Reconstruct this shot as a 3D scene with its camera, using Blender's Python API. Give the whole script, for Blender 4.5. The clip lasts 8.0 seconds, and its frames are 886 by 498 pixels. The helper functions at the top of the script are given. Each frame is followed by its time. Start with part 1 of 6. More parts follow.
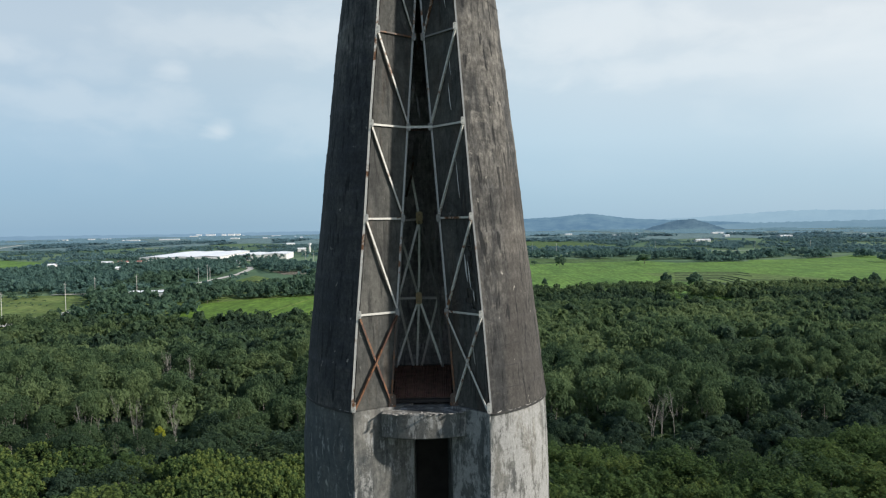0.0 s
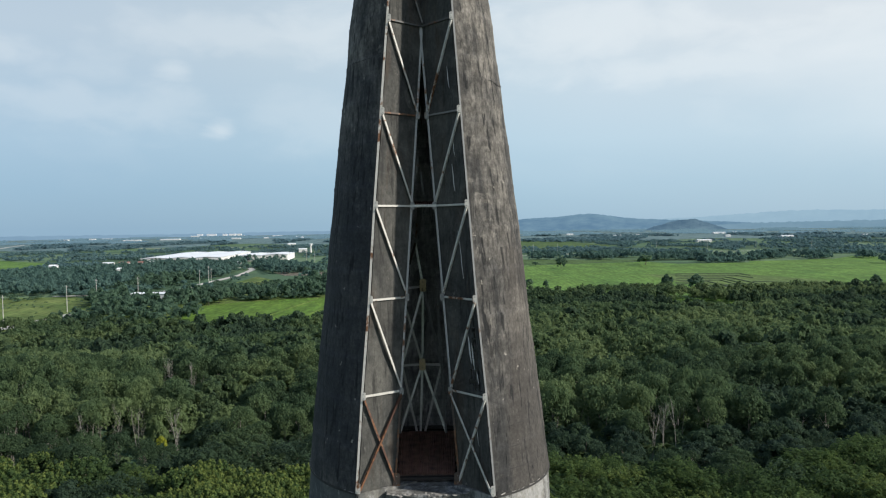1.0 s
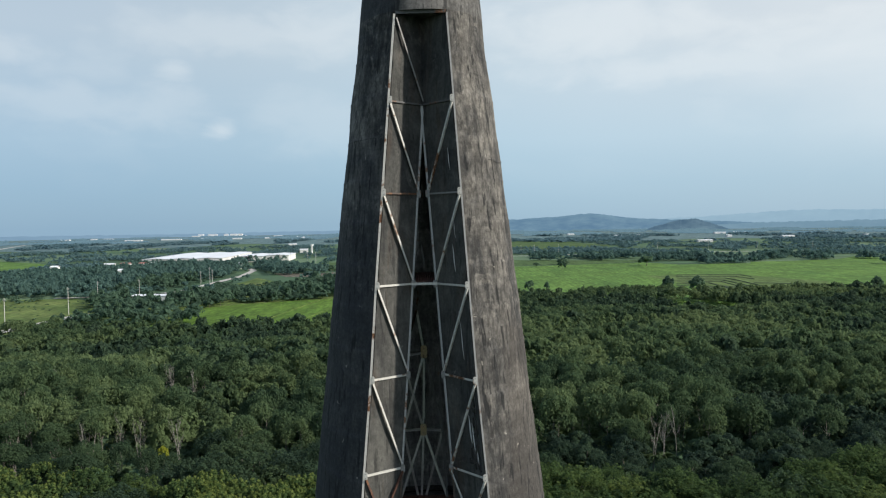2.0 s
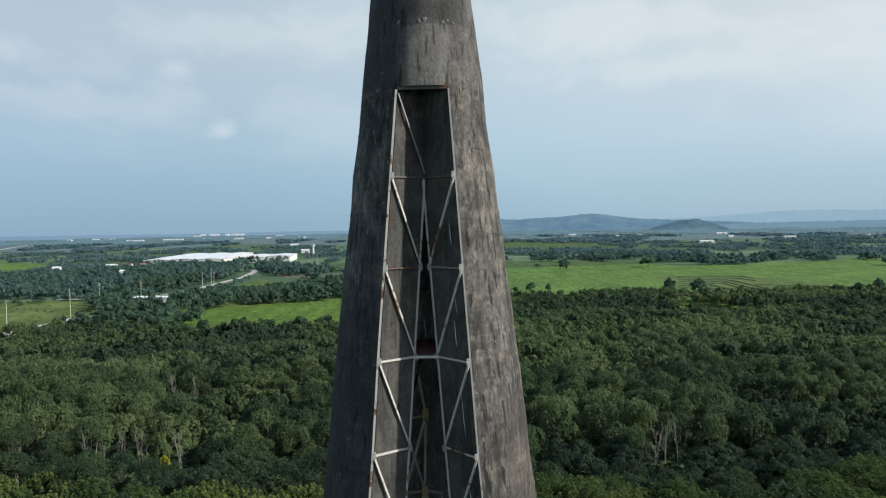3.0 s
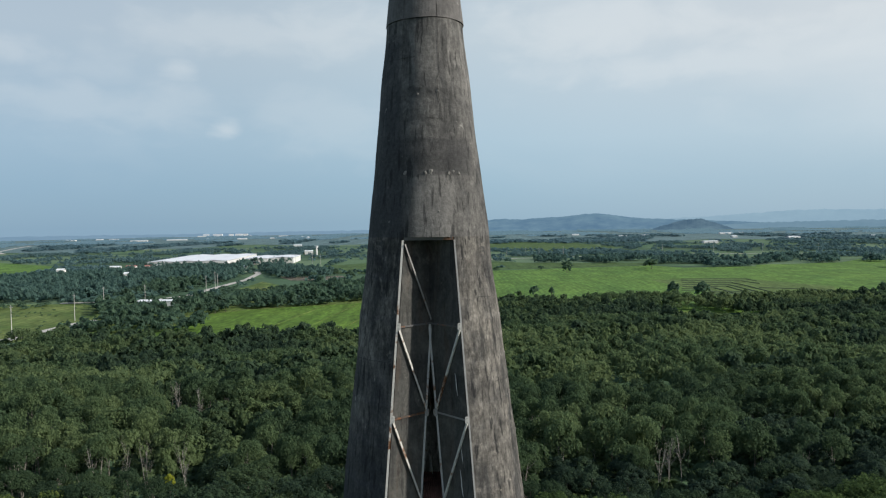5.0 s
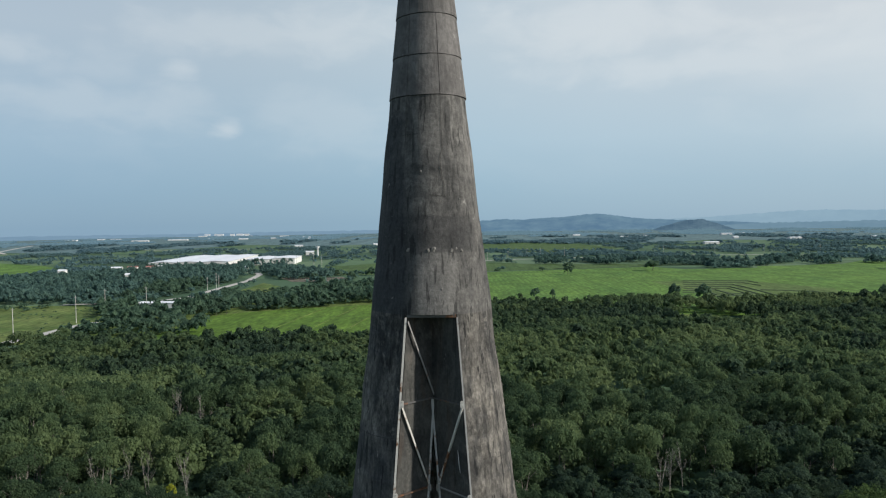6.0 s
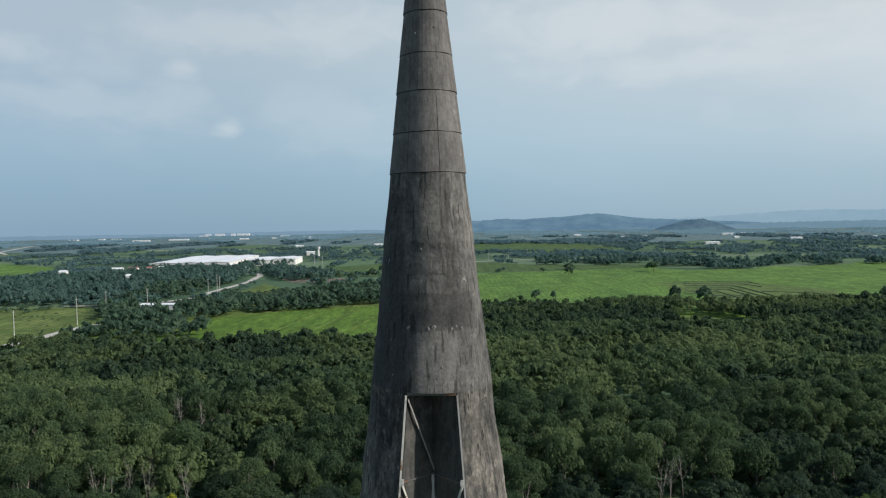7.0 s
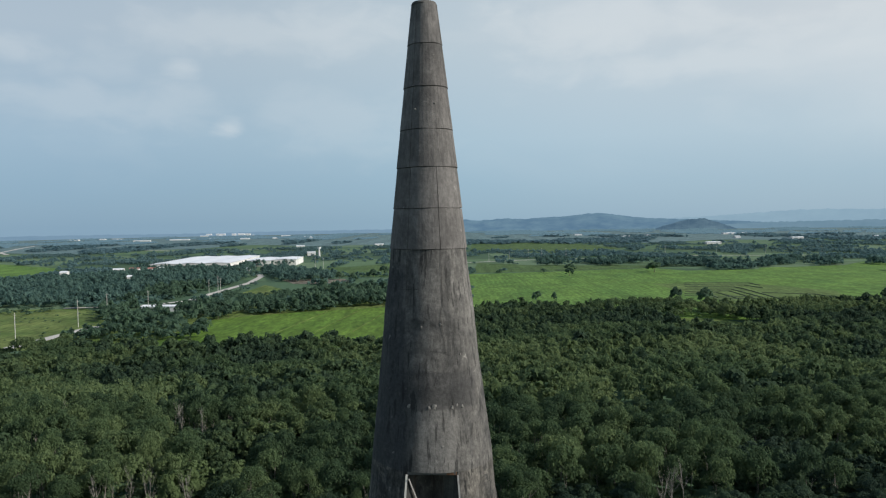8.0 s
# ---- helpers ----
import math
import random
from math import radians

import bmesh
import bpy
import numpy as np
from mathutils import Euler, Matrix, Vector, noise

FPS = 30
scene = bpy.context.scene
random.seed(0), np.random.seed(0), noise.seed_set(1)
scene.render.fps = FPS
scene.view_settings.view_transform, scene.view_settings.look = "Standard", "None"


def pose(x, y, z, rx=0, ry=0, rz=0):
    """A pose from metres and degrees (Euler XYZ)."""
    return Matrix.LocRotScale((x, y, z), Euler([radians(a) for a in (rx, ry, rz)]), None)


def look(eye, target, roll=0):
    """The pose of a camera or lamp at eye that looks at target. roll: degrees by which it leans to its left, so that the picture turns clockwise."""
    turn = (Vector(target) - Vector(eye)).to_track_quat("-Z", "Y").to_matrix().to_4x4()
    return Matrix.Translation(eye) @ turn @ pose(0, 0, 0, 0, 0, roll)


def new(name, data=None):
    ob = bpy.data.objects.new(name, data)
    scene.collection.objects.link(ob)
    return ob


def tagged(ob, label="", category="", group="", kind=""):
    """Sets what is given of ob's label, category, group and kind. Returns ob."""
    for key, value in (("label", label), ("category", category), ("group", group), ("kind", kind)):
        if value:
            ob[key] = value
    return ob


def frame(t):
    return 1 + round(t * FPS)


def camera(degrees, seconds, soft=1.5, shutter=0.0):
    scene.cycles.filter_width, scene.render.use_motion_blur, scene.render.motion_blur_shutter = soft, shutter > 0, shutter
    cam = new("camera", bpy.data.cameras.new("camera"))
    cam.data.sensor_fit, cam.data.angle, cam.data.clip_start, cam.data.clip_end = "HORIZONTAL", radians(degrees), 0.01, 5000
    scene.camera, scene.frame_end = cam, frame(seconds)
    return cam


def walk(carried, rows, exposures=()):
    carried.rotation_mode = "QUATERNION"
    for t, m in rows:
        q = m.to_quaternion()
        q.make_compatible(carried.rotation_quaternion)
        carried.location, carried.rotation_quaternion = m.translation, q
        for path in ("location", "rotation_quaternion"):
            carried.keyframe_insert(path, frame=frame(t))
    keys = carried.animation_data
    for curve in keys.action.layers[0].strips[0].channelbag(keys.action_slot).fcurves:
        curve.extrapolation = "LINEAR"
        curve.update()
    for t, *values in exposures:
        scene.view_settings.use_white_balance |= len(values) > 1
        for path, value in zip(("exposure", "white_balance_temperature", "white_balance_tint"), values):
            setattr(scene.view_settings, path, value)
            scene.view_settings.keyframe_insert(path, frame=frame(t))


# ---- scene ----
cam = camera(63.0, 8.0, soft=1.2)
METRES, EYE, TILT, LEAN, TURN = 14.0, 42.0, -2.0, 0.9, 0.0
ROWS = [
    (0.0, 0.0, 0.0, 0.0, 0.0, 0.0, -0.0),
    (0.5, -0.0019, -0.003, 0.0624, 0.04, -0.03, 0.01),
    (1.0, -0.0045, -0.0063, 0.1254, 0.08, -0.03, 0.0),
    (1.5, -0.0044, -0.0135, 0.1894, 0.11, -0.05, 0.03),
    (3.0, -0.0044, -0.0253, 0.3711, 0.27, -0.08, -0.0),
    (3.5, -0.0039, -0.0286, 0.4312, 0.31, -0.1, 0.01),
    (4.0, -0.0032, -0.0297, 0.4916, 0.4, -0.09, 0.01),
    (4.5, -0.0063, -0.0346, 0.5521, 0.47, -0.12, 0.04),
    (6.0, -0.0118, -0.0432, 0.7397, 0.61, -0.14, -0.01),
    (6.5, -0.0115, -0.0463, 0.8038, 0.64, -0.17, -0.0),
    (7.0, -0.0108, -0.0465, 0.8683, 0.67, -0.18, 0.0),
    (7.5, -0.011, -0.0453, 0.932, 0.7, -0.2, 0.01),
    (8.0, -0.0104, -0.0442, 0.9979, 0.73, -0.23, 0.03),
]
walk(cam, [(t, pose(0, 0, EYE, TILT, LEAN, TURN) @ pose(METRES * x, METRES * y, METRES * z, 90 + pitch, roll, yaw)) for t, x, y, z, yaw, pitch, roll in ROWS],
     exposures=[(0.0, 0.05), (3.0, -0.06), (8.0, -0.22)])

# ---------------------------------------------------------------- world, sun, exposure
SUN_AZ = -16.0      # degrees from +x, towards the camera's side
SUN_EL = 30.0
world = bpy.data.worlds.new("world")
scene.world = world
world.use_nodes = True
wn = world.node_tree
wn.nodes.clear()


def wnode(kind, **kw):
    n = wn.nodes.new(kind)
    for k, v in kw.items():
        n.inputs[k].default_value = v
    return n


w_out = wnode("ShaderNodeOutputWorld")
w_bg = wnode("ShaderNodeBackground", Strength=0.10)
sky = wnode("ShaderNodeTexSky")
sky.sky_type = "NISHITA"
sky.sun_disc = False
sky.sun_elevation = radians(SUN_EL)
sky.sun_rotation = radians(90.0 - SUN_AZ)
sky.altitude = 50.0
sky.air_density = 1.0
sky.dust_density = 0.4
sky.ozone_density = 2.0
# high thin overcast over the whole dome: blue-grey low down, paler overhead, with soft uneven cloud
w_tc = wnode("ShaderNodeTexCoord")
w_sep = wnode("ShaderNodeSeparateXYZ")
wn.links.new(w_tc.outputs["Generated"], w_sep.inputs[0])
w_veil = wnode("ShaderNodeValToRGB")
veil_stops = ((0.0, (3.15, 5.05, 6.8)), (0.05, (3.75, 5.7, 7.4)), (0.11, (4.85, 6.65, 8.1)), (0.24, (6.2, 7.4, 8.35)), (0.36, (5.9, 7.1, 8.15)), (0.55, (3.6, 4.8, 6.6)), (1.0, (2.2, 3.4, 5.4)))
while len(w_veil.color_ramp.elements) < len(veil_stops):
    w_veil.color_ramp.elements.new(0.5)
for el, (p, c) in zip(w_veil.color_ramp.elements, veil_stops):
    el.position, el.color = p, (*[k / 10.0 for k in c], 1)
wn.links.new(w_sep.outputs["Z"], w_veil.inputs[0])
w_veil10 = wnode("ShaderNodeVectorMath")
w_veil10.operation = "SCALE"
w_veil10.inputs["Scale"].default_value = 10.0
wn.links.new(w_veil.outputs[0], w_veil10.inputs[0])
w_base = wnode("ShaderNodeMix")
w_base.data_type = "RGBA"
# the veil thins out to clear blue sky behind
w_thin = wnode("ShaderNodeMapRange")
w_thin.interpolation_type = "SMOOTHSTEP"
for k, v in (("From Min", -0.45), ("From Max", 0.50), ("To Min", 0.38), ("To Max", 0.90)):
    w_thin.inputs[k].default_value = v
wn.links.new(w_sep.outputs["Y"], w_thin.inputs["Value"])
wn.links.new(w_thin.outputs[0], w_base.inputs["Factor"])
wn.links.new(sky.outputs[0], w_base.inputs["A"])
wn.links.new(w_veil10.outputs[0], w_base.inputs["B"])
w_map = wnode("ShaderNodeMapping")
w_map.inputs["Scale"].default_value = (1.0, 1.0, 2.4)
w_map.inputs["Location"].default_value = (0.35, 0.0, 0.12)
wn.links.new(w_tc.outputs["Generated"], w_map.inputs[0])
w_noise = wnode("ShaderNodeTexNoise", Scale=2.3, Detail=6.0, Roughness=0.48, Distortion=0.2)
wn.links.new(w_map.outputs[0], w_noise.inputs["Vector"])
w_ramp = wnode("ShaderNodeValToRGB")
w_ramp.color_ramp.elements[0].position = 0.46
w_ramp.color_ramp.elements[1].position = 0.68
w_dot = wnode("ShaderNodeVectorMath")
w_dot.operation = "DOT_PRODUCT"
w_dot.inputs[1].default_value = (math.cos(radians(SUN_AZ)), math.sin(radians(SUN_AZ)), 0.0)
wn.links.new(w_tc.outputs["Generated"], w_dot.inputs[0])
w_bias = wnode("ShaderNodeMath")
w_bias.operation = "MULTIPLY_ADD"
w_bias.inputs[1].default_value = 0.36
wn.links.new(w_dot.outputs["Value"], w_bias.inputs[0])
wn.links.new(w_noise.outputs["Fac"], w_bias.inputs[2])
wn.links.new(w_bias.outputs[0], w_ramp.inputs[0])
w_lift = wnode("ShaderNodeValToRGB")
for p, c in ((0.20, 0.85), (0.45, 0.6), (0.70, 0.15)):
    el = w_lift.color_ramp.elements.new(p)
    el.color = (c, c, c, 1)
w_lift.color_ramp.elements[0].position, w_lift.color_ramp.elements[0].color = 0.03, (0, 0, 0, 1)
w_lift.color_ramp.elements[-1].color = (0.1, 0.1, 0.1, 1)
wn.links.new(w_sep.outputs["Z"], w_lift.inputs[0])
# small separate puffs low in the sky
w_map2 = wnode("ShaderNodeMapping")
w_map2.inputs["Scale"].default_value = (1.0, 1.0, 2.0)
w_map2.inputs["Location"].default_value = (1.7, 0.3, 0.4)
wn.links.new(w_tc.outputs["Generated"], w_map2.inputs[0])
w_puff = wnode("ShaderNodeTexNoise", Scale=7.5, Detail=5.0, Roughness=0.45, Distortion=0.1)
wn.links.new(w_map2.outputs[0], w_puff.inputs["Vector"])
w_pramp = wnode("ShaderNodeValToRGB")
w_pramp.color_ramp.elements[0].position = 0.58
w_pramp.color_ramp.elements[1].position = 0.78
w_pramp.color_ramp.elements[1].color = (0.25, 0.25, 0.25, 1)
w_ramp.color_ramp.elements[1].color = (0.62, 0.62, 0.62, 1)
wn.links.new(w_puff.outputs["Fac"], w_pramp.inputs[0])
w_max = wnode("ShaderNodeMath")
w_max.operation = "MAXIMUM"
wn.links.new(w_ramp.outputs[0], w_max.inputs[0])
wn.links.new(w_pramp.outputs[0], w_max.inputs[1])
w_mul = wnode("ShaderNodeMath")
w_mul.operation = "MULTIPLY"
wn.links.new(w_max.outputs[0], w_mul.inputs[0])
wn.links.new(w_lift.outputs[0], w_mul.inputs[1])
# separate soft clouds: bearing and height of the middle, half widths, density
w_edge = wnode("ShaderNodeTexNoise", Scale=13.0, Detail=5.0, Roughness=0.52, Distortion=0.3)
wn.links.new(w_map2.outputs[0], w_edge.inputs["Vector"])
w_cover = w_mul.outputs[0]
for cx, cz, cw, ch, dense in ((-0.415, 0.149, 0.105, 0.026, 0.20), (-0.337, 0.199, 0.019, 0.010, 0.30), (-0.289, 0.125, 0.018, 0.014, 0.38), (-0.264, 0.243, 0.10, 0.026, 0.24), (-0.144, 0.255, 0.10, 0.034, 0.32),
                              (-0.143, 0.135, 0.10, 0.040, 0.16), (0.324, 0.195, 0.18, 0.018, 0.34), (0.455, 0.212, 0.10, 0.030, 0.36), (0.194, 0.253, 0.12, 0.040, 0.38), (-0.501, 0.209, 0.030, 0.014, 0.25)):
    w_off = wnode("ShaderNodeVectorMath")
    w_off.operation = "SUBTRACT"
    w_off.inputs[1].default_value = (cx, 0.0, cz)
    wn.links.new(w_tc.outputs["Generated"], w_off.inputs[0])
    w_size = wnode("ShaderNodeVectorMath")
    w_size.operation = "MULTIPLY"
    w_size.inputs[1].default_value = (1.0 / cw, 0.0, 1.0 / ch)
    wn.links.new(w_off.outputs[0], w_size.inputs[0])
    w_len = wnode("ShaderNodeVectorMath")
    w_len.operation = "LENGTH"
    wn.links.new(w_size.outputs[0], w_len.inputs[0])
    w_fray = wnode("ShaderNodeMath")
    w_fray.operation = "MULTIPLY_ADD"
    w_fray.inputs[1].default_value = -3.2
    wn.links.new(w_edge.outputs["Fac"], w_fray.inputs[0])
    wn.links.new(w_len.outputs["Value"], w_fray.inputs[2])
    w_body = wnode("ShaderNodeMapRange")
    w_body.interpolation_type = "SMOOTHSTEP"
    for k, v in (("From Min", -1.5), ("From Max", 0.1), ("To Min", dense), ("To Max", 0.0)):
        w_body.inputs[k].default_value = v
    wn.links.new(w_fray.outputs[0], w_body.inputs["Value"])
    w_both = wnode("ShaderNodeMath")
    w_both.operation = "MAXIMUM"
    wn.links.new(w_cover, w_both.inputs[0])
    wn.links.new(w_body.outputs[0], w_both.inputs[1])
    w_cover = w_both.outputs[0]
w_mix = wnode("ShaderNodeMix")
w_mix.data_type = "RGBA"
w_mix.inputs["B"].default_value = (8.5, 9.0, 9.25, 1.0)
wn.links.new(w_cover, w_mix.inputs["Factor"])
# the veil is bluer away from the sun and a paler grey towards it
w_side = wnode("ShaderNodeValToRGB")
side_stops = ((0.05, (0.84, 0.86, 0.885)), (0.23, (0.88, 0.89, 0.895)), (0.50, (0.99, 0.985, 0.965)), (0.70, (1.085, 1.035, 0.995)), (0.95, (1.15, 1.06, 1.00)))
while len(w_side.color_ramp.elements) < len(side_stops):
    w_side.color_ramp.elements.new(0.5)
for el, (p, c) in zip(w_side.color_ramp.elements, side_stops):
    el.position, el.color = p, (*[k / 2.0 for k in c], 1)
w_across = wnode("ShaderNodeMapRange")
for k, v in (("From Min", -0.5), ("From Max", 0.5), ("To Min", 0.0), ("To Max", 1.0)):
    w_across.inputs[k].default_value = v
wn.links.new(w_sep.outputs["X"], w_across.inputs["Value"])
wn.links.new(w_across.outputs[0], w_side.inputs[0])
w_twice = wnode("ShaderNodeVectorMath")
w_twice.operation = "SCALE"
w_twice.inputs["Scale"].default_value = 2.0
wn.links.new(w_side.outputs[0], w_twice.inputs[0])
w_glow = wnode("ShaderNodeVectorMath")
w_glow.operation = "MULTIPLY"
wn.links.new(w_base.outputs["Result"], w_glow.inputs[0])
wn.links.new(w_twice.outputs[0], w_glow.inputs[1])
wn.links.new(w_glow.outputs[0], w_mix.inputs["A"])
wn.links.new(w_mix.outputs["Result"], w_bg.inputs["Color"])
wn.links.new(w_bg.outputs[0], w_out.inputs["Surface"])

sun = new("sun", bpy.data.lights.new("sun", "SUN"))
sun.data.energy = 5.0
sun.data.angle = radians(2.0)
sun.data.color = (1.0, 0.94, 0.85)
sun_way = Vector((math.cos(radians(SUN_AZ)) * math.cos(radians(SUN_EL)), math.sin(radians(SUN_AZ)) * math.cos(radians(SUN_EL)), math.sin(radians(SUN_EL))))
sun.matrix_world = look(sun_way * 300.0, (0, 0, 0))

# ---------------------------------------------------------------- materials


class Nodes:
    """Short hand for a node material: n(kind, inputs...) adds a node, link(a, b) joins two sockets."""

    def __init__(self, name):
        self.mat = bpy.data.materials.new(name)
        self.mat.use_nodes = True
        self.tree = self.mat.node_tree
        self.bsdf = self.tree.nodes["Principled BSDF"]

    def n(self, kind, **kw):
        node = self.tree.nodes.new(kind)
        for k, v in kw.items():
            node.inputs[k.replace("_", " ")].default_value = v
        return node

    def link(self, a, b):
        self.tree.links.new(a, b)

    def coords(self, scale=(1, 1, 1), space="Object"):
        tc = self.n("ShaderNodeTexCoord")
        mp = self.n("ShaderNodeMapping")
        mp.inputs["Scale"].default_value = scale
        self.link(tc.outputs[space], mp.inputs[0])
        return mp.outputs[0]

    def world(self, scale=(1, 1, 1)):
        g = self.n("ShaderNodeNewGeometry")
        mp = self.n("ShaderNodeMapping")
        mp.inputs["Scale"].default_value = scale
        self.link(g.outputs["Position"], mp.inputs[0])
        return mp.outputs[0]

    def noise(self, vec, scale, detail=5.0, rough=0.55, distort=0.0):
        t = self.n("ShaderNodeTexNoise", Scale=scale, Detail=detail, Roughness=rough, Distortion=distort)
        self.link(vec, t.inputs["Vector"])
        return t.outputs["Fac"]

    def ramp(self, fac, *stops):
        r = self.n("ShaderNodeValToRGB")
        e = r.color_ramp.elements
        while len(e) < len(stops):
            e.new(0.5)
        for el, (p, c) in zip(e, stops):
            el.position = p
            el.color = (c, c, c, 1) if isinstance(c, (int, float)) else (*c, 1)
        self.link(fac, r.inputs[0])
        return r.outputs[0]

    def mix(self, fac, a, b, mode="MIX"):
        m = self.n("ShaderNodeMix")
        m.data_type, m.blend_type = "RGBA", mode
        for s, v in (("Factor", fac), ("A", a), ("B", b)):
            if isinstance(v, (int, float)):
                m.inputs[s].default_value = v
            elif isinstance(v, tuple):
                m.inputs[s].default_value = (*v, 1)
            else:
                self.link(v, m.inputs[s])
        return m.outputs["Result"]

    def bump(self, height, strength=0.3, dist=0.02):
        b = self.n("ShaderNodeBump", Strength=strength, Distance=dist)
        self.link(height, b.inputs["Height"])
        self.link(b.outputs[0], self.bsdf.inputs["Normal"])

    def done(self, color=None, rough=None, metal=0.0, spec=None):
        if color is not None:
            if isinstance(color, tuple):
                self.bsdf.inputs["Base Color"].default_value = (*color, 1)
            else:
                self.link(color, self.bsdf.inputs["Base Color"])
        if rough is not None:
            if isinstance(rough, (int, float)):
                self.bsdf.inputs["Roughness"].default_value = rough
            else:
                self.link(rough, self.bsdf.inputs["Roughness"])
        self.bsdf.inputs["Metallic"].default_value = metal
        if spec is not None:
            self.bsdf.inputs["Specular IOR Level"].default_value = spec
        return self.mat


def concrete(name, pale, mid, dark, streak=0.6, grain=0.5, rust=0.0, peel=0.0, blots_and_shade=(), pours=0.32, stains_and_shade=(), mottle=0.5, vary=0.0):
    """Weathered cast concrete: cloudy patches, level pour marks, rain streaks, short sharp drips, chips and fine grain.
    peel: patches of pale lime wash; rust: brown wash from steel; blots_and_shade: centres and sizes of dark patches,
    old black algae and painted shade;
    stains_and_shade: upright patches of wash, repair and painted shade, each a centre, half sizes, strength and colour,
    with frayed edges;
    vary: how much darker single pieces may be."""
    m = Nodes(name)
    v = m.world()
    cloudy = m.noise(v, 0.55, 9, 0.70, 0.5)
    wide = m.noise(m.world((2.2, 2.2, 0.22)), 1.0, 7, 0.66, 0.5)
    thin = m.noise(m.world((11.0, 11.0, 0.55)), 1.0, 5, 0.6, 0.2)
    drip = m.noise(m.world((8.5, 8.5, 0.95)), 1.0, 6, 0.58, 0.3)
    pour = m.noise(m.world((0.35, 0.35, 5.0)), 1.0, 5, 0.6, 0.3)
    patch = m.noise(m.world((1.6, 1.6, 1.2)), 1.0, 8, 0.72, 0.8)
    fine = m.noise(v, 13.0, 7, 0.75)
    c = m.ramp(cloudy, (0.32, dark), (0.50, mid), (0.68, pale))
    c = m.mix(m.mix(streak, (0, 0, 0), m.ramp(wide, (0.50, 0.0), (0.60, 1.0))), c, dark)
    c = m.mix(m.mix(pours, (0, 0, 0), m.ramp(pour, (0.50, 0.0), (0.62, 1.0))), c, tuple(k * 0.75 for k in dark))
    c = m.mix(m.mix(0.50, (0, 0, 0), m.ramp(patch, (0.55, 0.0), (0.62, 1.0))), c, pale)
    worn = m.mix(0.5, m.noise(m.world((3.4, 3.4, 2.1)), 1.0, 10, 0.74, 0.6), m.noise(m.world((11.0, 11.0, 3.6)), 1.0, 6, 0.66, 0.3))
    c = m.mix(mottle, c, m.mix(1.0, c, m.ramp(worn, (0.41, 0.42), (0.50, 0.94), (0.59, 1.62)), "MULTIPLY"))
    c = m.mix(m.mix(streak * 0.22, (0, 0, 0), m.ramp(thin, (0.50, 0.0), (0.68, 1.0))), c, dark)
    if blots_and_shade:
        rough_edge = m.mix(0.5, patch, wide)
        for (bx, by, bz), size, much in blots_and_shade:
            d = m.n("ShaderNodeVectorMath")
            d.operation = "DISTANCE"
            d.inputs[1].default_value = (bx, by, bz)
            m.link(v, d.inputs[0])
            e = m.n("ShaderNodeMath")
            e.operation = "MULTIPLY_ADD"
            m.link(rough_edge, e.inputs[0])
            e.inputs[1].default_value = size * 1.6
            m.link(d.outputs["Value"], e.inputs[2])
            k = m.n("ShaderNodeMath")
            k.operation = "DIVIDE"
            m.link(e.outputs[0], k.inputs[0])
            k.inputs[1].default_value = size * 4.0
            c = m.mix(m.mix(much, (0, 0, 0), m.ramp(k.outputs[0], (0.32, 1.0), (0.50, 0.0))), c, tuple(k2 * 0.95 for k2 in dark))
    for (sx, sy, sz), half, much, tone in stains_and_shade:
        off = m.n("ShaderNodeVectorMath")
        off.operation = "SUBTRACT"
        off.inputs[1].default_value = (sx, sy, sz)
        m.link(v, off.inputs[0])
        unit = m.n("ShaderNodeVectorMath")
        unit.operation = "DIVIDE"
        unit.inputs[1].default_value = tuple(2.0 * k for k in half)
        m.link(off.outputs[0], unit.inputs[0])
        size = m.n("ShaderNodeVectorMath")
        size.operation = "ABSOLUTE"
        m.link(unit.outputs[0], size.inputs[0])
        xyz = m.n("ShaderNodeSeparateXYZ")
        m.link(size.outputs[0], xyz.inputs[0])
        far_x = m.n("ShaderNodeMath")
        far_x.operation = "MAXIMUM"
        m.link(xyz.outputs["X"], far_x.inputs[0])
        m.link(xyz.outputs["Z"], far_x.inputs[1])
        fray = m.n("ShaderNodeMath")
        fray.operation = "MULTIPLY_ADD"
        m.link(wide, fray.inputs[0])
        fray.inputs[1].default_value = 0.25
        m.link(far_x.outputs[0], fray.inputs[2])
        c = m.mix(m.mix(much, (0, 0, 0), m.ramp(fray.outputs[0], (0.585, 1.0), (0.655, 0.0))), c, m.mix(m.ramp(cloudy, (0.3, 0.0), (0.7, 0.55)), tone, c))
    c = m.mix(m.mix(min(1.0, streak * 1.2), (0, 0, 0), m.ramp(drip, (0.575, 0.0), (0.63, 1.0))), c, tuple(k * 0.55 for k in dark))
    if rust:
        c = m.mix(m.mix(rust, (0, 0, 0), m.ramp(m.noise(m.world((2.0, 2.0, 0.5)), 1.0, 6, 0.65, 0.4), (0.52, 0.0), (0.64, 1.0))), c, (0.105, 0.066, 0.042))
    chip = m.noise(m.world((1.0, 1.0, 0.8)), 4.2, 4, 0.6, 0.6)
    c = m.mix(m.mix(0.65, (0, 0, 0), m.ramp(chip, (0.685, 0.0), (0.715, 1.0))), c, tuple(min(0.5, k * 1.6) for k in pale))
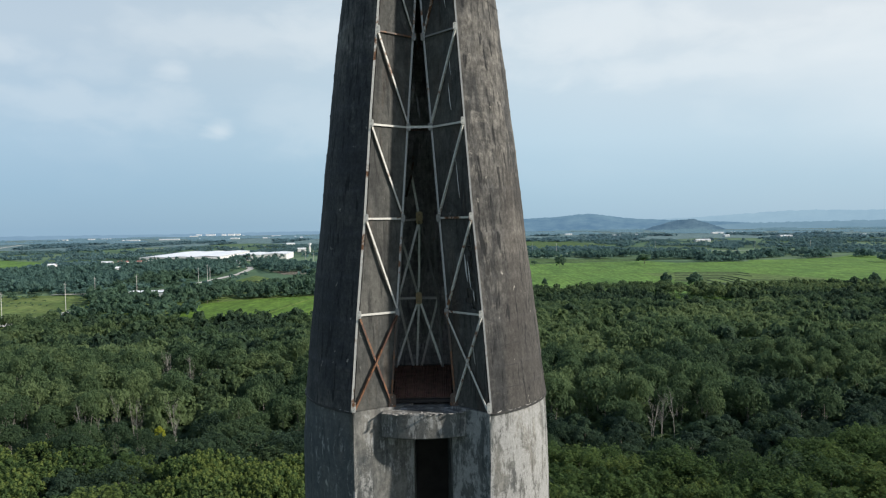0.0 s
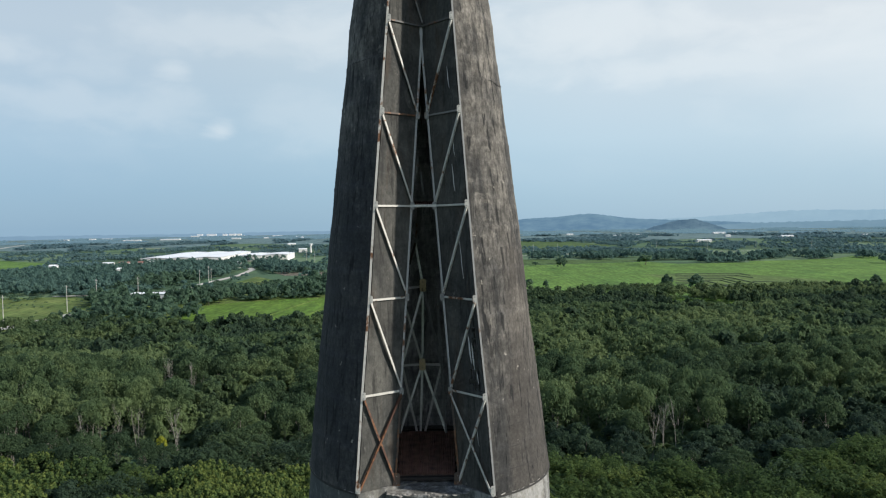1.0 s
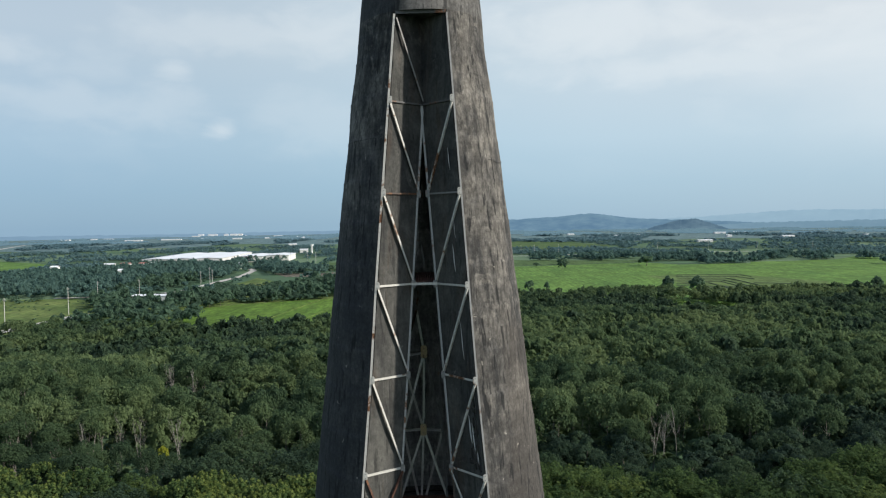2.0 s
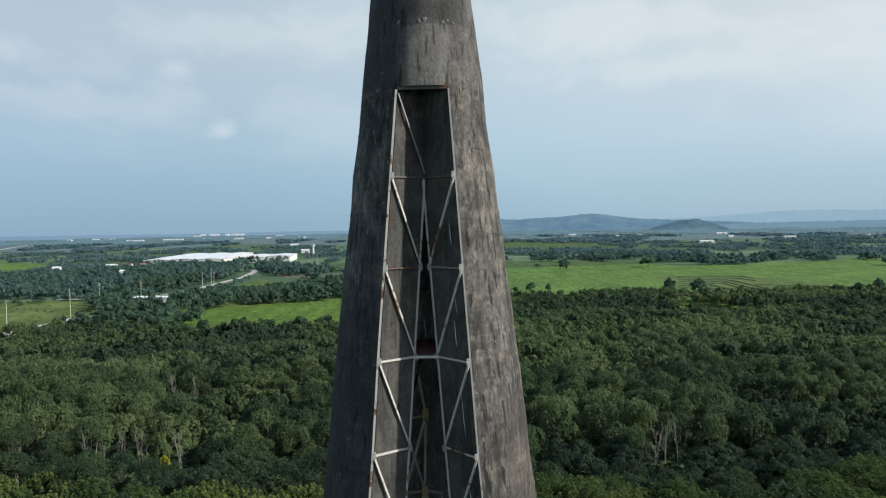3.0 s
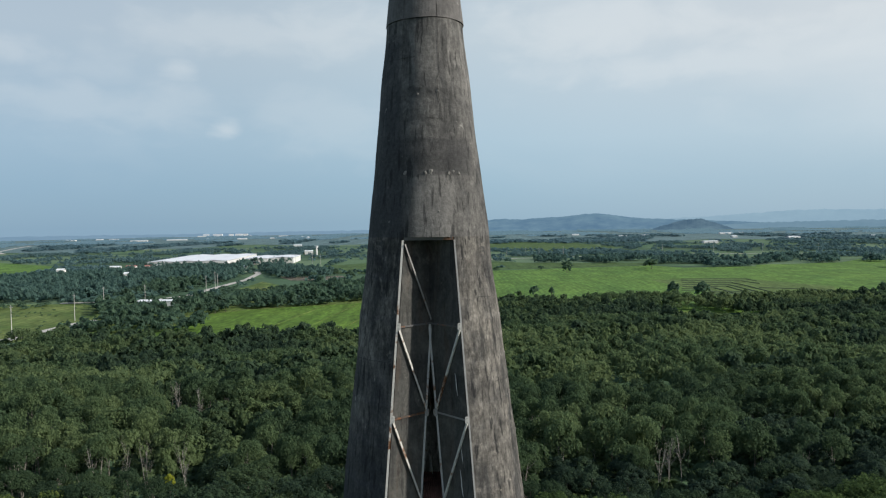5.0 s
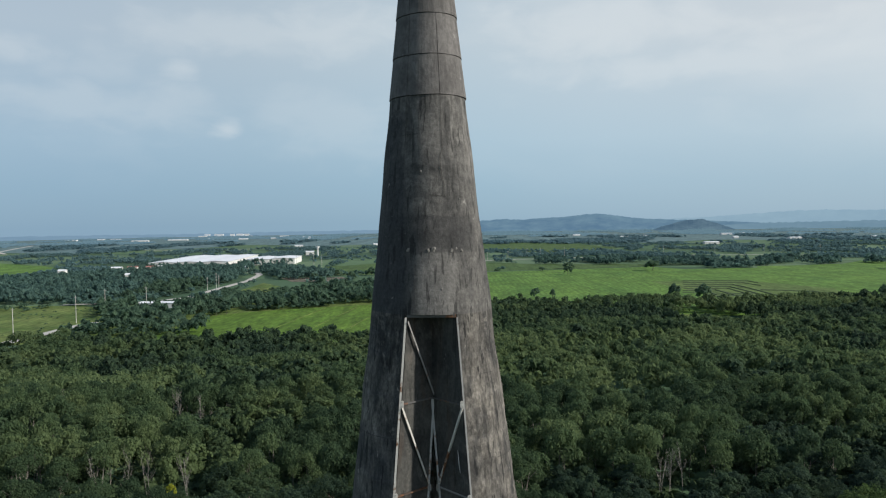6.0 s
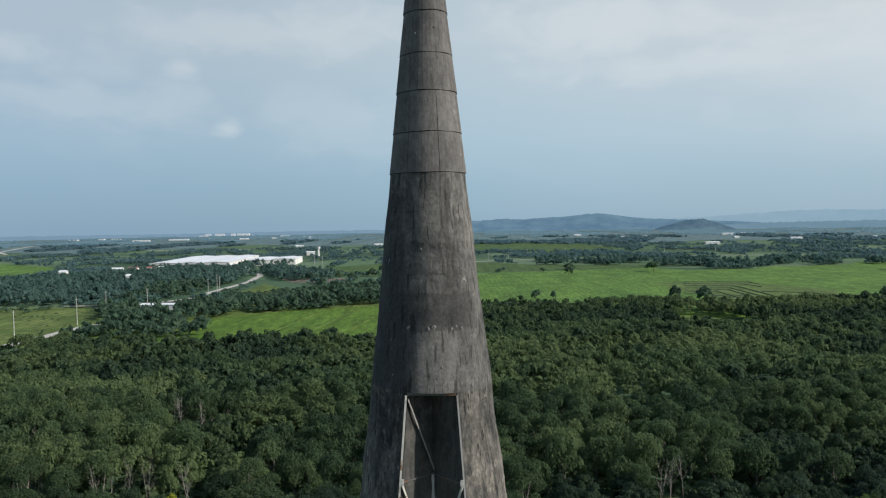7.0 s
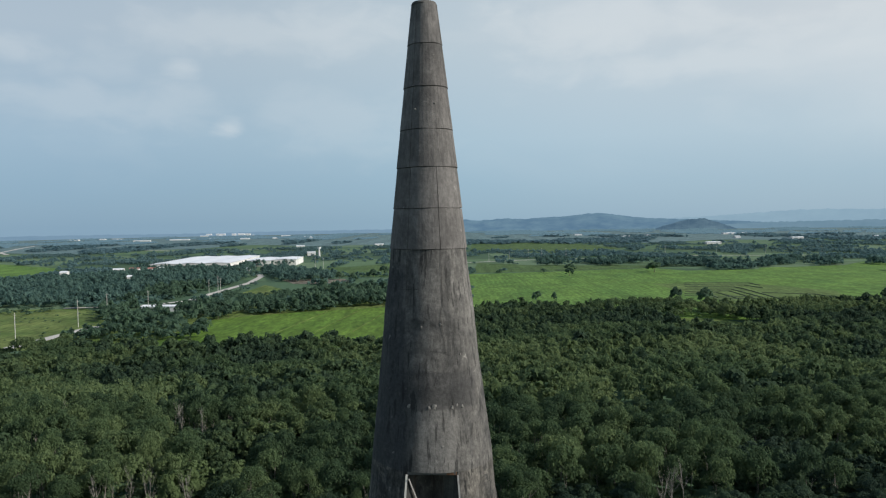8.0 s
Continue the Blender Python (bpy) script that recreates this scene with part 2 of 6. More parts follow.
    if peel:
        flake = m.mix(0.45, m.noise(m.world((1.7, 1.7, 1.0)), 1.3, 10, 0.80, 0.5), m.noise(m.world((4.5, 4.5, 0.8)), 1.0, 8, 0.75, 0.4))
        far = m.n("ShaderNodeVectorMath")
        far.operation = "DISTANCE"
        far.inputs[1].default_value = (2.4, 15.6, 36.6)
        m.link(v, far.inputs[0])
        less = m.n("ShaderNodeMath")
        less.operation = "MULTIPLY_ADD"
        m.link(far.outputs["Value"], less.inputs[0])
        less.inputs[1].default_value = -0.016
        m.link(flake, less.inputs[2])
        c = m.mix(m.mix(peel, (0, 0, 0), m.ramp(less.outputs[0], (0.452, 0.0), (0.494, 1.0))), c, (0.325, 0.325, 0.315))
    if vary:
        info = m.n("ShaderNodeObjectInfo")
        c = m.mix(1.0, c, m.ramp(info.outputs["Random"], (0.0, 1.0 - vary), (1.0, 1.0)), "MULTIPLY")
    c = m.mix(grain, c, m.mix(1.0, c, m.ramp(fine, (0.34, 0.35), (0.66, 1.6)), "MULTIPLY"))
    m.bump(m.mix(0.35, fine, patch), 0.6, 0.03)
    return m.done(c, 0.92, spec=0.25)


# Right-hand patches are old staining; left-hand ones mix it with painted shade.
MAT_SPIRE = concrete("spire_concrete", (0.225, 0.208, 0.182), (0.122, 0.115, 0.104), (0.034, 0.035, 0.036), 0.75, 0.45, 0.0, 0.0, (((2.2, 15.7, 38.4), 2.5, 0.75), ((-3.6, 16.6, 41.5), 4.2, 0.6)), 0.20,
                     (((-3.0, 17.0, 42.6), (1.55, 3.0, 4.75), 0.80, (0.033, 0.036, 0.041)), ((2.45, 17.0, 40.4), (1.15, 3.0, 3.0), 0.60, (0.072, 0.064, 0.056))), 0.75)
# Left-hand dark patches mix algae with painted shade on the side off the sun.
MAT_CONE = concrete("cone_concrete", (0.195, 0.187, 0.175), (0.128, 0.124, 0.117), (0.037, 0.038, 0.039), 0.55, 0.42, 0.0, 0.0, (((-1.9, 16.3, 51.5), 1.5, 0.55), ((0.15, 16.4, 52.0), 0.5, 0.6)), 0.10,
                    (((-0.34, 16.1, 50.95), (0.44, 1.0, 0.78), 0.62, (0.215, 0.207, 0.195)), ((-0.35, 16.2, 52.10), (0.85, 1.2, 0.42), 0.75, (0.045, 0.045, 0.046)), ((-1.85, 16.6, 52.0), (0.80, 1.5, 2.9), 0.75, (0.042, 0.045, 0.050))), 0.45)
# Dark patches mix grime with painted shade: left flank, right pier, balcony's left half.
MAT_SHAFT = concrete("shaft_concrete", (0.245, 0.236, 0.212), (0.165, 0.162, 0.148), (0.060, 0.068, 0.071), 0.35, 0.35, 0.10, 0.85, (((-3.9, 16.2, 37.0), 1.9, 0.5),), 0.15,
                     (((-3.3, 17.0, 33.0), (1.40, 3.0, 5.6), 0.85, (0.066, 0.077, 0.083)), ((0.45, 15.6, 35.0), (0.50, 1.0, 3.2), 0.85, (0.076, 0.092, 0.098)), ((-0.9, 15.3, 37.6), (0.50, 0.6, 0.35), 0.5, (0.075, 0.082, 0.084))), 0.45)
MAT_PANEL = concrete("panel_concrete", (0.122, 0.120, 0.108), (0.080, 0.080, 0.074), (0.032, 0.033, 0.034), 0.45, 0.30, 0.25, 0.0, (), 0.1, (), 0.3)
MAT_INNER = concrete("inner_concrete", (0.56, 0.55, 0.54), (0.46, 0.455, 0.45), (0.25, 0.25, 0.25), 0.5, 0.4)


def plain(name, color, rough=0.8, metal=0.0, vary=0.35, scale=3.0):
    m = Nodes(name)
    f = m.noise(m.world(), scale, 5, 0.6)
    lo = tuple(c * (1 - vary) for c in color)
    hi = tuple(min(1.0, c * (1 + vary)) for c in color)
    return m.done(m.ramp(f, (0.3, lo), (0.7, hi)), rough, metal)


def painted_steel(name, paint, rust_at, metal=0.0, rough=0.6):
    """Old pale paint on steel angle, chipped and rusted in patches."""
    m = Nodes(name)
    f = m.noise(m.world(), 5.5, 7, 0.65, 0.4)
    g = m.noise(m.world(), 1.1, 4, 0.5)
    worn = m.mix(0.5, f, g)
    c = m.ramp(worn, (rust_at - 0.06, (0.10, 0.045, 0.022)), (rust_at - 0.015, (0.20, 0.09, 0.04)), (rust_at + 0.03, paint))
    c = m.mix(0.35, c, m.mix(1.0, c, m.ramp(m.noise(m.world(), 22, 4), (0.3, 0.55), (0.7, 1.25)), "MULTIPLY"))
    return m.done(c, rough, metal)


MAT_STEEL = painted_steel("painted_steel", (0.60, 0.585, 0.54), 0.42)
MAT_STEEL_RUST = painted_steel("rusted_steel", (0.085, 0.062, 0.050), 0.46)
MAT_STEEL_DULL = painted_steel("dull_steel", (0.26, 0.255, 0.245), 0.42)


def leaf_material(name, dark, mid, pale, thin_share=0.48):
    m = Nodes(name)
    at = m.n("ShaderNodeAttribute")
    at.attribute_name = "tint"
    isl = m.n("ShaderNodeNewGeometry")
    info = m.n("ShaderNodeObjectInfo")
    add = m.n("ShaderNodeMath")
    add.operation = "MULTIPLY_ADD"
    m.link(isl.outputs["Random Per Island"], add.inputs[0])
    add.inputs[1].default_value = 0.22
    m.link(at.outputs["Fac"], add.inputs[2])
    add2 = m.n("ShaderNodeMath")
    add2.operation = "MULTIPLY_ADD"
    m.link(info.outputs["Random"], add2.inputs[0])
    add2.inputs[1].default_value = 0.45
    m.link(add.outputs[0], add2.inputs[2])
    c = m.ramp(add2.outputs[0], (0.1, dark), (0.55, mid), (1.0, pale))
    mat = m.done(c, 0.7, spec=0.08)
    thin = m.n("ShaderNodeBsdfTranslucent")
    m.link(c, thin.inputs["Color"])
    both = m.n("ShaderNodeMixShader", Fac=thin_share)
    m.link(m.bsdf.outputs[0], both.inputs[1])
    m.link(thin.outputs[0], both.inputs[2])
    m.link(both.outputs[0], m.tree.nodes["Material Output"].inputs["Surface"])
    return mat


MAT_LEAF = leaf_material("leaves", (0.046, 0.078, 0.054), (0.076, 0.123, 0.066), (0.132, 0.187, 0.082), 0.54)
# leaves of the plain: air haze put into the colour, stronger with distance
MAT_LEAF_FAR = leaf_material("light_haze_leaves", (0.086, 0.158, 0.140), (0.120, 0.208, 0.176), (0.154, 0.252, 0.202), 0.56)
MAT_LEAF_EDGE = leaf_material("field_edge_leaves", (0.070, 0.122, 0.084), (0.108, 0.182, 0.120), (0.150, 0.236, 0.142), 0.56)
MAT_LEAF_MID = leaf_material("mid_haze_leaves", (0.112, 0.198, 0.210), (0.136, 0.232, 0.238), (0.164, 0.266, 0.264), 0.56)
MAT_LEAF_DIST = leaf_material("deep_haze_leaves", (0.130, 0.222, 0.252), (0.146, 0.244, 0.270), (0.164, 0.268, 0.286), 0.56)
MAT_BARK = plain("bark", (0.13, 0.115, 0.095), 0.9, 0, 0.4, 4.0)


def ground_material():
    m = Nodes("ground")
    v = m.world((1, 1, 0))
    vor = m.n("ShaderNodeTexVoronoi", Scale=0.0052, Randomness=1.0)
    m.link(v, vor.inputs["Vector"])
    sepc = m.n("ShaderNodeSeparateColor")
    m.link(vor.outputs["Color"], sepc.inputs[0])
    field = m.ramp(sepc.outputs[0], (0.05, (0.056, 0.100, 0.062)), (0.35, (0.080, 0.142, 0.080)), (0.6, (0.110, 0.178, 0.096)), (0.80, (0.130, 0.192, 0.118)), (0.95, (0.066, 0.118, 0.070)))
    n1 = m.noise(v, 0.012, 7, 0.62)
    n2 = m.noise(v, 0.25, 5, 0.6)
    c = m.mix(m.ramp(n1, (0.50, 0.0), (0.66, 0.7)), field, (0.070, 0.112, 0.056))
    c = m.mix(0.5, c, m.mix(1.0, c, m.ramp(n2, (0.3, 0.7), (0.7, 1.25)), "MULTIPLY"))
    return m.done(c, 0.95, spec=0.1)


MAT_GROUND = ground_material()

MAT_RUST = plain("rusted_sheet", (0.250, 0.135, 0.100), 0.8, 0, 0.55, 5.0)
MAT_OCHRE = painted_steel("ochre_gusset", (0.84, 0.66, 0.37), 0.42)
MAT_PALE = plain("pale_strip", (0.55, 0.55, 0.53), 0.7, 0, 0.15, 8.0)
MAT_SPALL = plain("spalled_mortar", (0.19, 0.182, 0.168), 0.95, 0, 0.35, 14.0)
MAT_CRUMB = plain("mortar_crumbs", (0.26, 0.25, 0.23), 0.95, 0, 0.6, 9.0)
MAT_ROOF = plain("white_sheet_roof", (0.80, 0.82, 0.84), 0.5, 0, 0.10, 0.08)
MAT_WALL = plain("pale_wall", (0.70, 0.70, 0.68), 0.8, 0, 0.12, 0.2)
MAT_RED = plain("red_roof", (0.34, 0.17, 0.14), 0.8, 0, 0.25, 0.4)
MAT_ROAD = plain("concrete_road", (0.46, 0.44, 0.40), 0.9, 0, 0.18, 0.15)
MAT_POLE = plain("pole_concrete", (0.52, 0.51, 0.48), 0.85, 0, 0.15, 0.8)
MAT_DEAD = plain("bare_wood", (0.24, 0.225, 0.195), 0.9, 0, 0.25, 2.0)
MAT_FEATHER = leaf_material("feathery_leaves", (0.057, 0.096, 0.053), (0.094, 0.147, 0.071), (0.150, 0.206, 0.093), 0.56)
MAT_BROAD = leaf_material("broad_leaves", (0.052, 0.092, 0.040), (0.096, 0.153, 0.053), (0.190, 0.240, 0.068), 0.54)
MAT_YELLOW = leaf_material("yellow_leaves", (0.19, 0.21, 0.03), (0.29, 0.32, 0.04), (0.38, 0.40, 0.06))
MAT_BUND = plain("dark_bund", (0.038, 0.062, 0.028), 0.95, 0, 0.3, 0.1)


def crop_material(name, lo, hi, row):
    """A standing crop: patchy greens with faint rows."""
    m = Nodes(name)
    v = m.world((1, 1, 0))
    c = m.ramp(m.noise(v, 0.022, 6, 0.6, 0.4), (0.32, lo), (0.68, hi))
    w = m.n("ShaderNodeTexWave", Scale=row, Distortion=3.0, Detail=2.0)
    m.link(v, w.inputs["Vector"])
    c = m.mix(0.22, c, m.mix(1.0, c, m.ramp(w.outputs["Fac"], (0.2, 0.6), (0.8, 1.2)), "MULTIPLY"))
    c = m.mix(0.75, c, m.mix(1.0, c, m.ramp(m.noise(m.world((1.0, 0.3, 0)), 0.30, 6, 0.7), (0.34, 0.4), (0.66, 1.5)), "MULTIPLY"))
    c = m.mix(0.45, c, m.mix(1.0, c, m.ramp(m.noise(m.world((1.0, 0.22, 0)), 0.07, 5, 0.65, 0.6), (0.36, 0.5), (0.64, 1.4)), "MULTIPLY"))
    return m.done(c, 0.9, spec=0.15)


MAT_CROP = crop_material("bright_crop", (0.074, 0.152, 0.033), (0.132, 0.232, 0.046), 0.06)
MAT_PADDY = crop_material("young_paddy", (0.078, 0.150, 0.022), (0.108, 0.185, 0.028), 0.02)
MAT_PLOT = crop_material("pale_plots", (0.085, 0.135, 0.040), (0.12, 0.175, 0.050), 0.03)
MAT_DULL = crop_material("dull_crop", (0.055, 0.105, 0.034), (0.085, 0.135, 0.042), 0.02)
MAT_ROUGH = crop_material("rough_pasture", (0.062, 0.115, 0.026), (0.16, 0.20, 0.060), 0.05)
MAT_FALLOW = crop_material("fallow_soil", (0.16, 0.145, 0.115), (0.22, 0.20, 0.155), 0.03)


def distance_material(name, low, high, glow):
    """Far hills and woods as a plain backdrop; a faint glow imitates haze."""
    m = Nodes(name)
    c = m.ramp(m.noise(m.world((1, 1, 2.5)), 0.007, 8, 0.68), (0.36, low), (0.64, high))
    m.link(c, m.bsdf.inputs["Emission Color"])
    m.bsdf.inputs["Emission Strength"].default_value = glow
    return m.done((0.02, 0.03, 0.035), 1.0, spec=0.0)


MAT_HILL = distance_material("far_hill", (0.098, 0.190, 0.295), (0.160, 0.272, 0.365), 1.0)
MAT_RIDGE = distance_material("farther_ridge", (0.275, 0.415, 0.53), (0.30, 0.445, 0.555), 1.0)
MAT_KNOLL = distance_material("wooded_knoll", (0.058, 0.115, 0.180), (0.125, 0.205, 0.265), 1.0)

MAT_RINGS = concrete("ring_concrete", (0.212, 0.203, 0.195), (0.166, 0.158, 0.152), (0.095, 0.093, 0.092), 0.22, 0.22, 0.0, 0.0, (), 0.06, (), 0.32, 0.24)
MAT_JOINT = plain("open_joint", (0.04, 0.039, 0.037), 0.95, 0, 0.3, 6.0)
# near-black base colour stands in for the deep shade of the doorway
MAT_DARK = plain("recess_shade", (0.030, 0.026, 0.024), 0.95, 0, 0.4, 2.0)
MAT_STEEL_RED = painted_steel("red_rust_steel", (0.085, 0.040, 0.027), 0.47)
MAT_STEEL_DARK = painted_steel("dark_steel", (0.10, 0.10, 0.10), 0.45)
MAT_STEEL_MID = painted_steel("grey_steel", (0.42, 0.415, 0.40), 0.39)
MAT_MAST = painted_steel("galvanised_mast_steel", (0.88, 0.87, 0.85), 0.33, 0.45, 0.42)
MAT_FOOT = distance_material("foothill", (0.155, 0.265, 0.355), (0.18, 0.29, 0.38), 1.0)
# far fields with the blue of the air mixed into the crop colour
MAT_FARPLAIN = crop_material("hazed_far_plain", (0.105, 0.172, 0.180), (0.135, 0.205, 0.205), 0.004)
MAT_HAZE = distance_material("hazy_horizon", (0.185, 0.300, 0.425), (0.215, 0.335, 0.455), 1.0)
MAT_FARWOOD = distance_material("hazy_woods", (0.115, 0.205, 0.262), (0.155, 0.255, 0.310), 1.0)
MAT_BARE = plain("bleached_wood", (0.25, 0.24, 0.21), 0.9, 0, 0.2, 2.0)

# ---------------------------------------------------------------- mesh helpers


def part(name, bm, material, parent=None, label=""):
    """Links a bmesh as one mesh object under a thing or part."""
    me = bpy.data.meshes.new(name)
    bm.to_mesh(me)
    bm.free()
    me.materials.append(material)
    ob = new(name, me)
    if parent is not None:
        ob.parent = parent
    if label:
        ob["label"] = label
    return ob


def holder(name, m=None):
    ob = new(name)
    if m is not None:
        ob.matrix_world = m
    return ob


def raw_mesh(name, verts, faces, material, tint=None):
    """A mesh object from numpy vertex and equal-sided face arrays, with an optional tint per face."""
    me = bpy.data.meshes.new(name)
    verts = np.asarray(verts, dtype=np.float32)
    faces = np.asarray(faces, dtype=np.int32)
    k = faces.shape[1]
    me.vertices.add(len(verts))
    me.vertices.foreach_set("co", verts.ravel())
    me.loops.add(faces.size)
    me.loops.foreach_set("vertex_index", faces.ravel())
    me.polygons.add(len(faces))
    me.polygons.foreach_set("loop_start", np.arange(0, faces.size, k, dtype=np.int32))
    me.update(calc_edges=True)
    if tint is not None:
        a = me.attributes.new("tint", "FLOAT", "FACE")
        a.data.foreach_set("value", np.asarray(tint, dtype=np.float32))
    me.materials.append(material)
    return me


def slab(bm, corners, thick):
    """A thin closed plate from an ordered outline; thick is the vector through it."""
    t = Vector(thick)
    lo = [bm.verts.new(Vector(p)) for p in corners]
    hi = [bm.verts.new(Vector(p) + t) for p in corners]
    n = len(lo)
    bm.faces.new(lo[::-1])
    bm.faces.new(hi)
    for i in range(n):
        bm.faces.new((lo[i], lo[(i + 1) % n], hi[(i + 1) % n], hi[i]))
    bmesh.ops.recalc_face_normals(bm, faces=bm.faces)


def box(bm, lo, hi):
    (x0, y0, z0), (x1, y1, z1) = lo, hi
    slab(bm, [(x0, y0, z0), (x1, y0, z0), (x1, y1, z0), (x0, y1, z0)], (0, 0, z1 - z0))


def angle_bar(bm, p, q, out, w=0.06, t=0.010):
    """An L-shaped steel bar from p to q; out is the rough direction in which its open side faces."""
    p, q, out = Vector(p), Vector(q), Vector(out)
    ax = (q - p).normalized()
    s = ax.cross(out).normalized()
    o = s.cross(ax).normalized()
    prof = [(-w / 2, 0), (w / 2, 0), (w / 2, -t), (-w / 2 + t, -t), (-w / 2 + t, -w), (-w / 2, -w)]
    ring = [[bm.verts.new(e + s * a + o * b) for a, b in prof] for e in (p, q)]
    n = len(prof)
    fs = [bm.faces.new(ring[0][::-1]), bm.faces.new(ring[1])]
    for i in range(n):
        fs.append(bm.faces.new((ring[0][i], ring[0][(i + 1) % n], ring[1][(i + 1) % n], ring[1][i])))
    bmesh.ops.recalc_face_normals(bm, faces=fs)


# ---------------------------------------------------------------- the lie of the land
AXIS = Vector((-0.52, 17.5, 0.0))
TOWER_TURN = 0.0
PLAIN = -13.0


def smooth(a, b, x):
    t = np.clip((x - a) / (b - a), 0.0, 1.0)
    return t * t * (3 - 2 * t)


def land(x, y):
    """Height of the ground: a low wooded rise round the tower in a wide plain."""
    x, y = np.asarray(x, dtype=float), np.asarray(y, dtype=float)
    r = np.hypot(x - AXIS.x, y - AXIS.y)
    edge = 330.0 + 150.0 * smooth(-120.0, 120.0, x)
    h = PLAIN * smooth(150.0, edge, r)
    bumps = 1.3 * np.sin(x * 0.021 + 1.0) * np.cos(y * 0.017) + 0.8 * np.sin(x * 0.05 + y * 0.043)
    return h + bumps * (1 - smooth(280.0, 400.0, r))


def make_ground():
    radii = np.concatenate(([0.0], np.geomspace(4.0, 600.0, 70), np.geomspace(660.0, 4950.0, 26)))
    seg = 160
    ang = np.linspace(0, 2 * np.pi, seg, endpoint=False)
    rr, aa = np.meshgrid(radii[1:], ang, indexing="ij")
    x, y = (AXIS.x + rr * np.cos(aa)).ravel(), (AXIS.y + rr * np.sin(aa)).ravel()
    bm = bmesh.new()
    vs = [bm.verts.new((a, b, c)) for a, b, c in zip(x, y, land(x, y))]
    centre = bm.verts.new((AXIS.x, AXIS.y, float(land(AXIS.x, AXIS.y))))
    n = len(radii) - 1
    for j in range(seg):
        k = (j + 1) % seg
        bm.faces.new((centre, vs[j], vs[k]))
        for i in range(n - 1):
            bm.faces.new((vs[i * seg + j], vs[(i + 1) * seg + j], vs[(i + 1) * seg + k], vs[i * seg + k]))
    for f in bm.faces:
        f.smooth = True
    g = part("ground", bm, MAT_GROUND)
    return tagged(g, "wide green plain of fields and scrub", "ground", kind="structure")


make_ground()

# ---------------------------------------------------------------- the tower
LEDGE = 38.05
TOP = 61.18
BAYS = [38.05, 40.08, 42.13, 44.16, 46.20, 48.25]
LINTEL = 50.27
RINGS = [55.33, 56.29, 57.26, 58.16, 59.17, 60.20, TOP]
KNOTS_Z = (0.0, 37.4, 38.05, 44.35, 49.9, 53.1, 55.5, 58.1, 61.32)
KNOTS_R = (3.20, 2.95, 2.88, 2.18, 1.505, 1.155, 0.90, 0.635, 0.295)


def radius(z, a=0.0):
    """Outer radius at height z; the front is a little fuller on its sunny flank."""
    r = float(np.interp(z, KNOTS_Z, KNOTS_R))
    return r * (1.0 + 0.045 * math.sin(2 * a) * (1.0 if math.cos(a) > 0 else 0.0))


def round_point(z, a, inset=0.0):
    r = radius(z, a) - inset
    return Vector((r * math.sin(a), -r * math.cos(a), z))


def open_at(z, side):
    """The angle of the opening's edge on one side."""
    h = float(np.interp(z, (0.0, 38.05, 40.08, 42.13, 44.16, 50.27), (1.44, 1.44, 1.30, 1.125, 0.99, 0.555)))
    h += side * float(np.interp(z, (44.2, 50.27), (0.0, 0.045)))
    r = float(np.interp(z, KNOTS_Z, KNOTS_R))
    a = math.asin(h / r)
    return side * math.asin(min(h / radius(z, side * a), 1.0))


def on_front(z, side, inset=0.0):
    return round_point(z, open_at(z, side), inset)


def on_inner(z, side):
    h = float(np.interp(z, (0.0, 38.05, 48.25, 50.27), (0.725, 0.725, 0.0, 0.0)))
    v = float(np.interp(z, (0.0, 38.05, 44.16, 48.25, 50.27), (1.87, 1.87, 1.28, 0.86, 0.72)))
    return Vector((h * side + 0.03, -v, z))


TOWER = Matrix.Translation(AXIS) @ pose(0, 0, 0, 0, 0, TOWER_TURN)
tower = holder("tower", TOWER)
tagged(tower, "tall weathered grey concrete spire with open steel-braced front", "tower")
trng = random.Random(11)


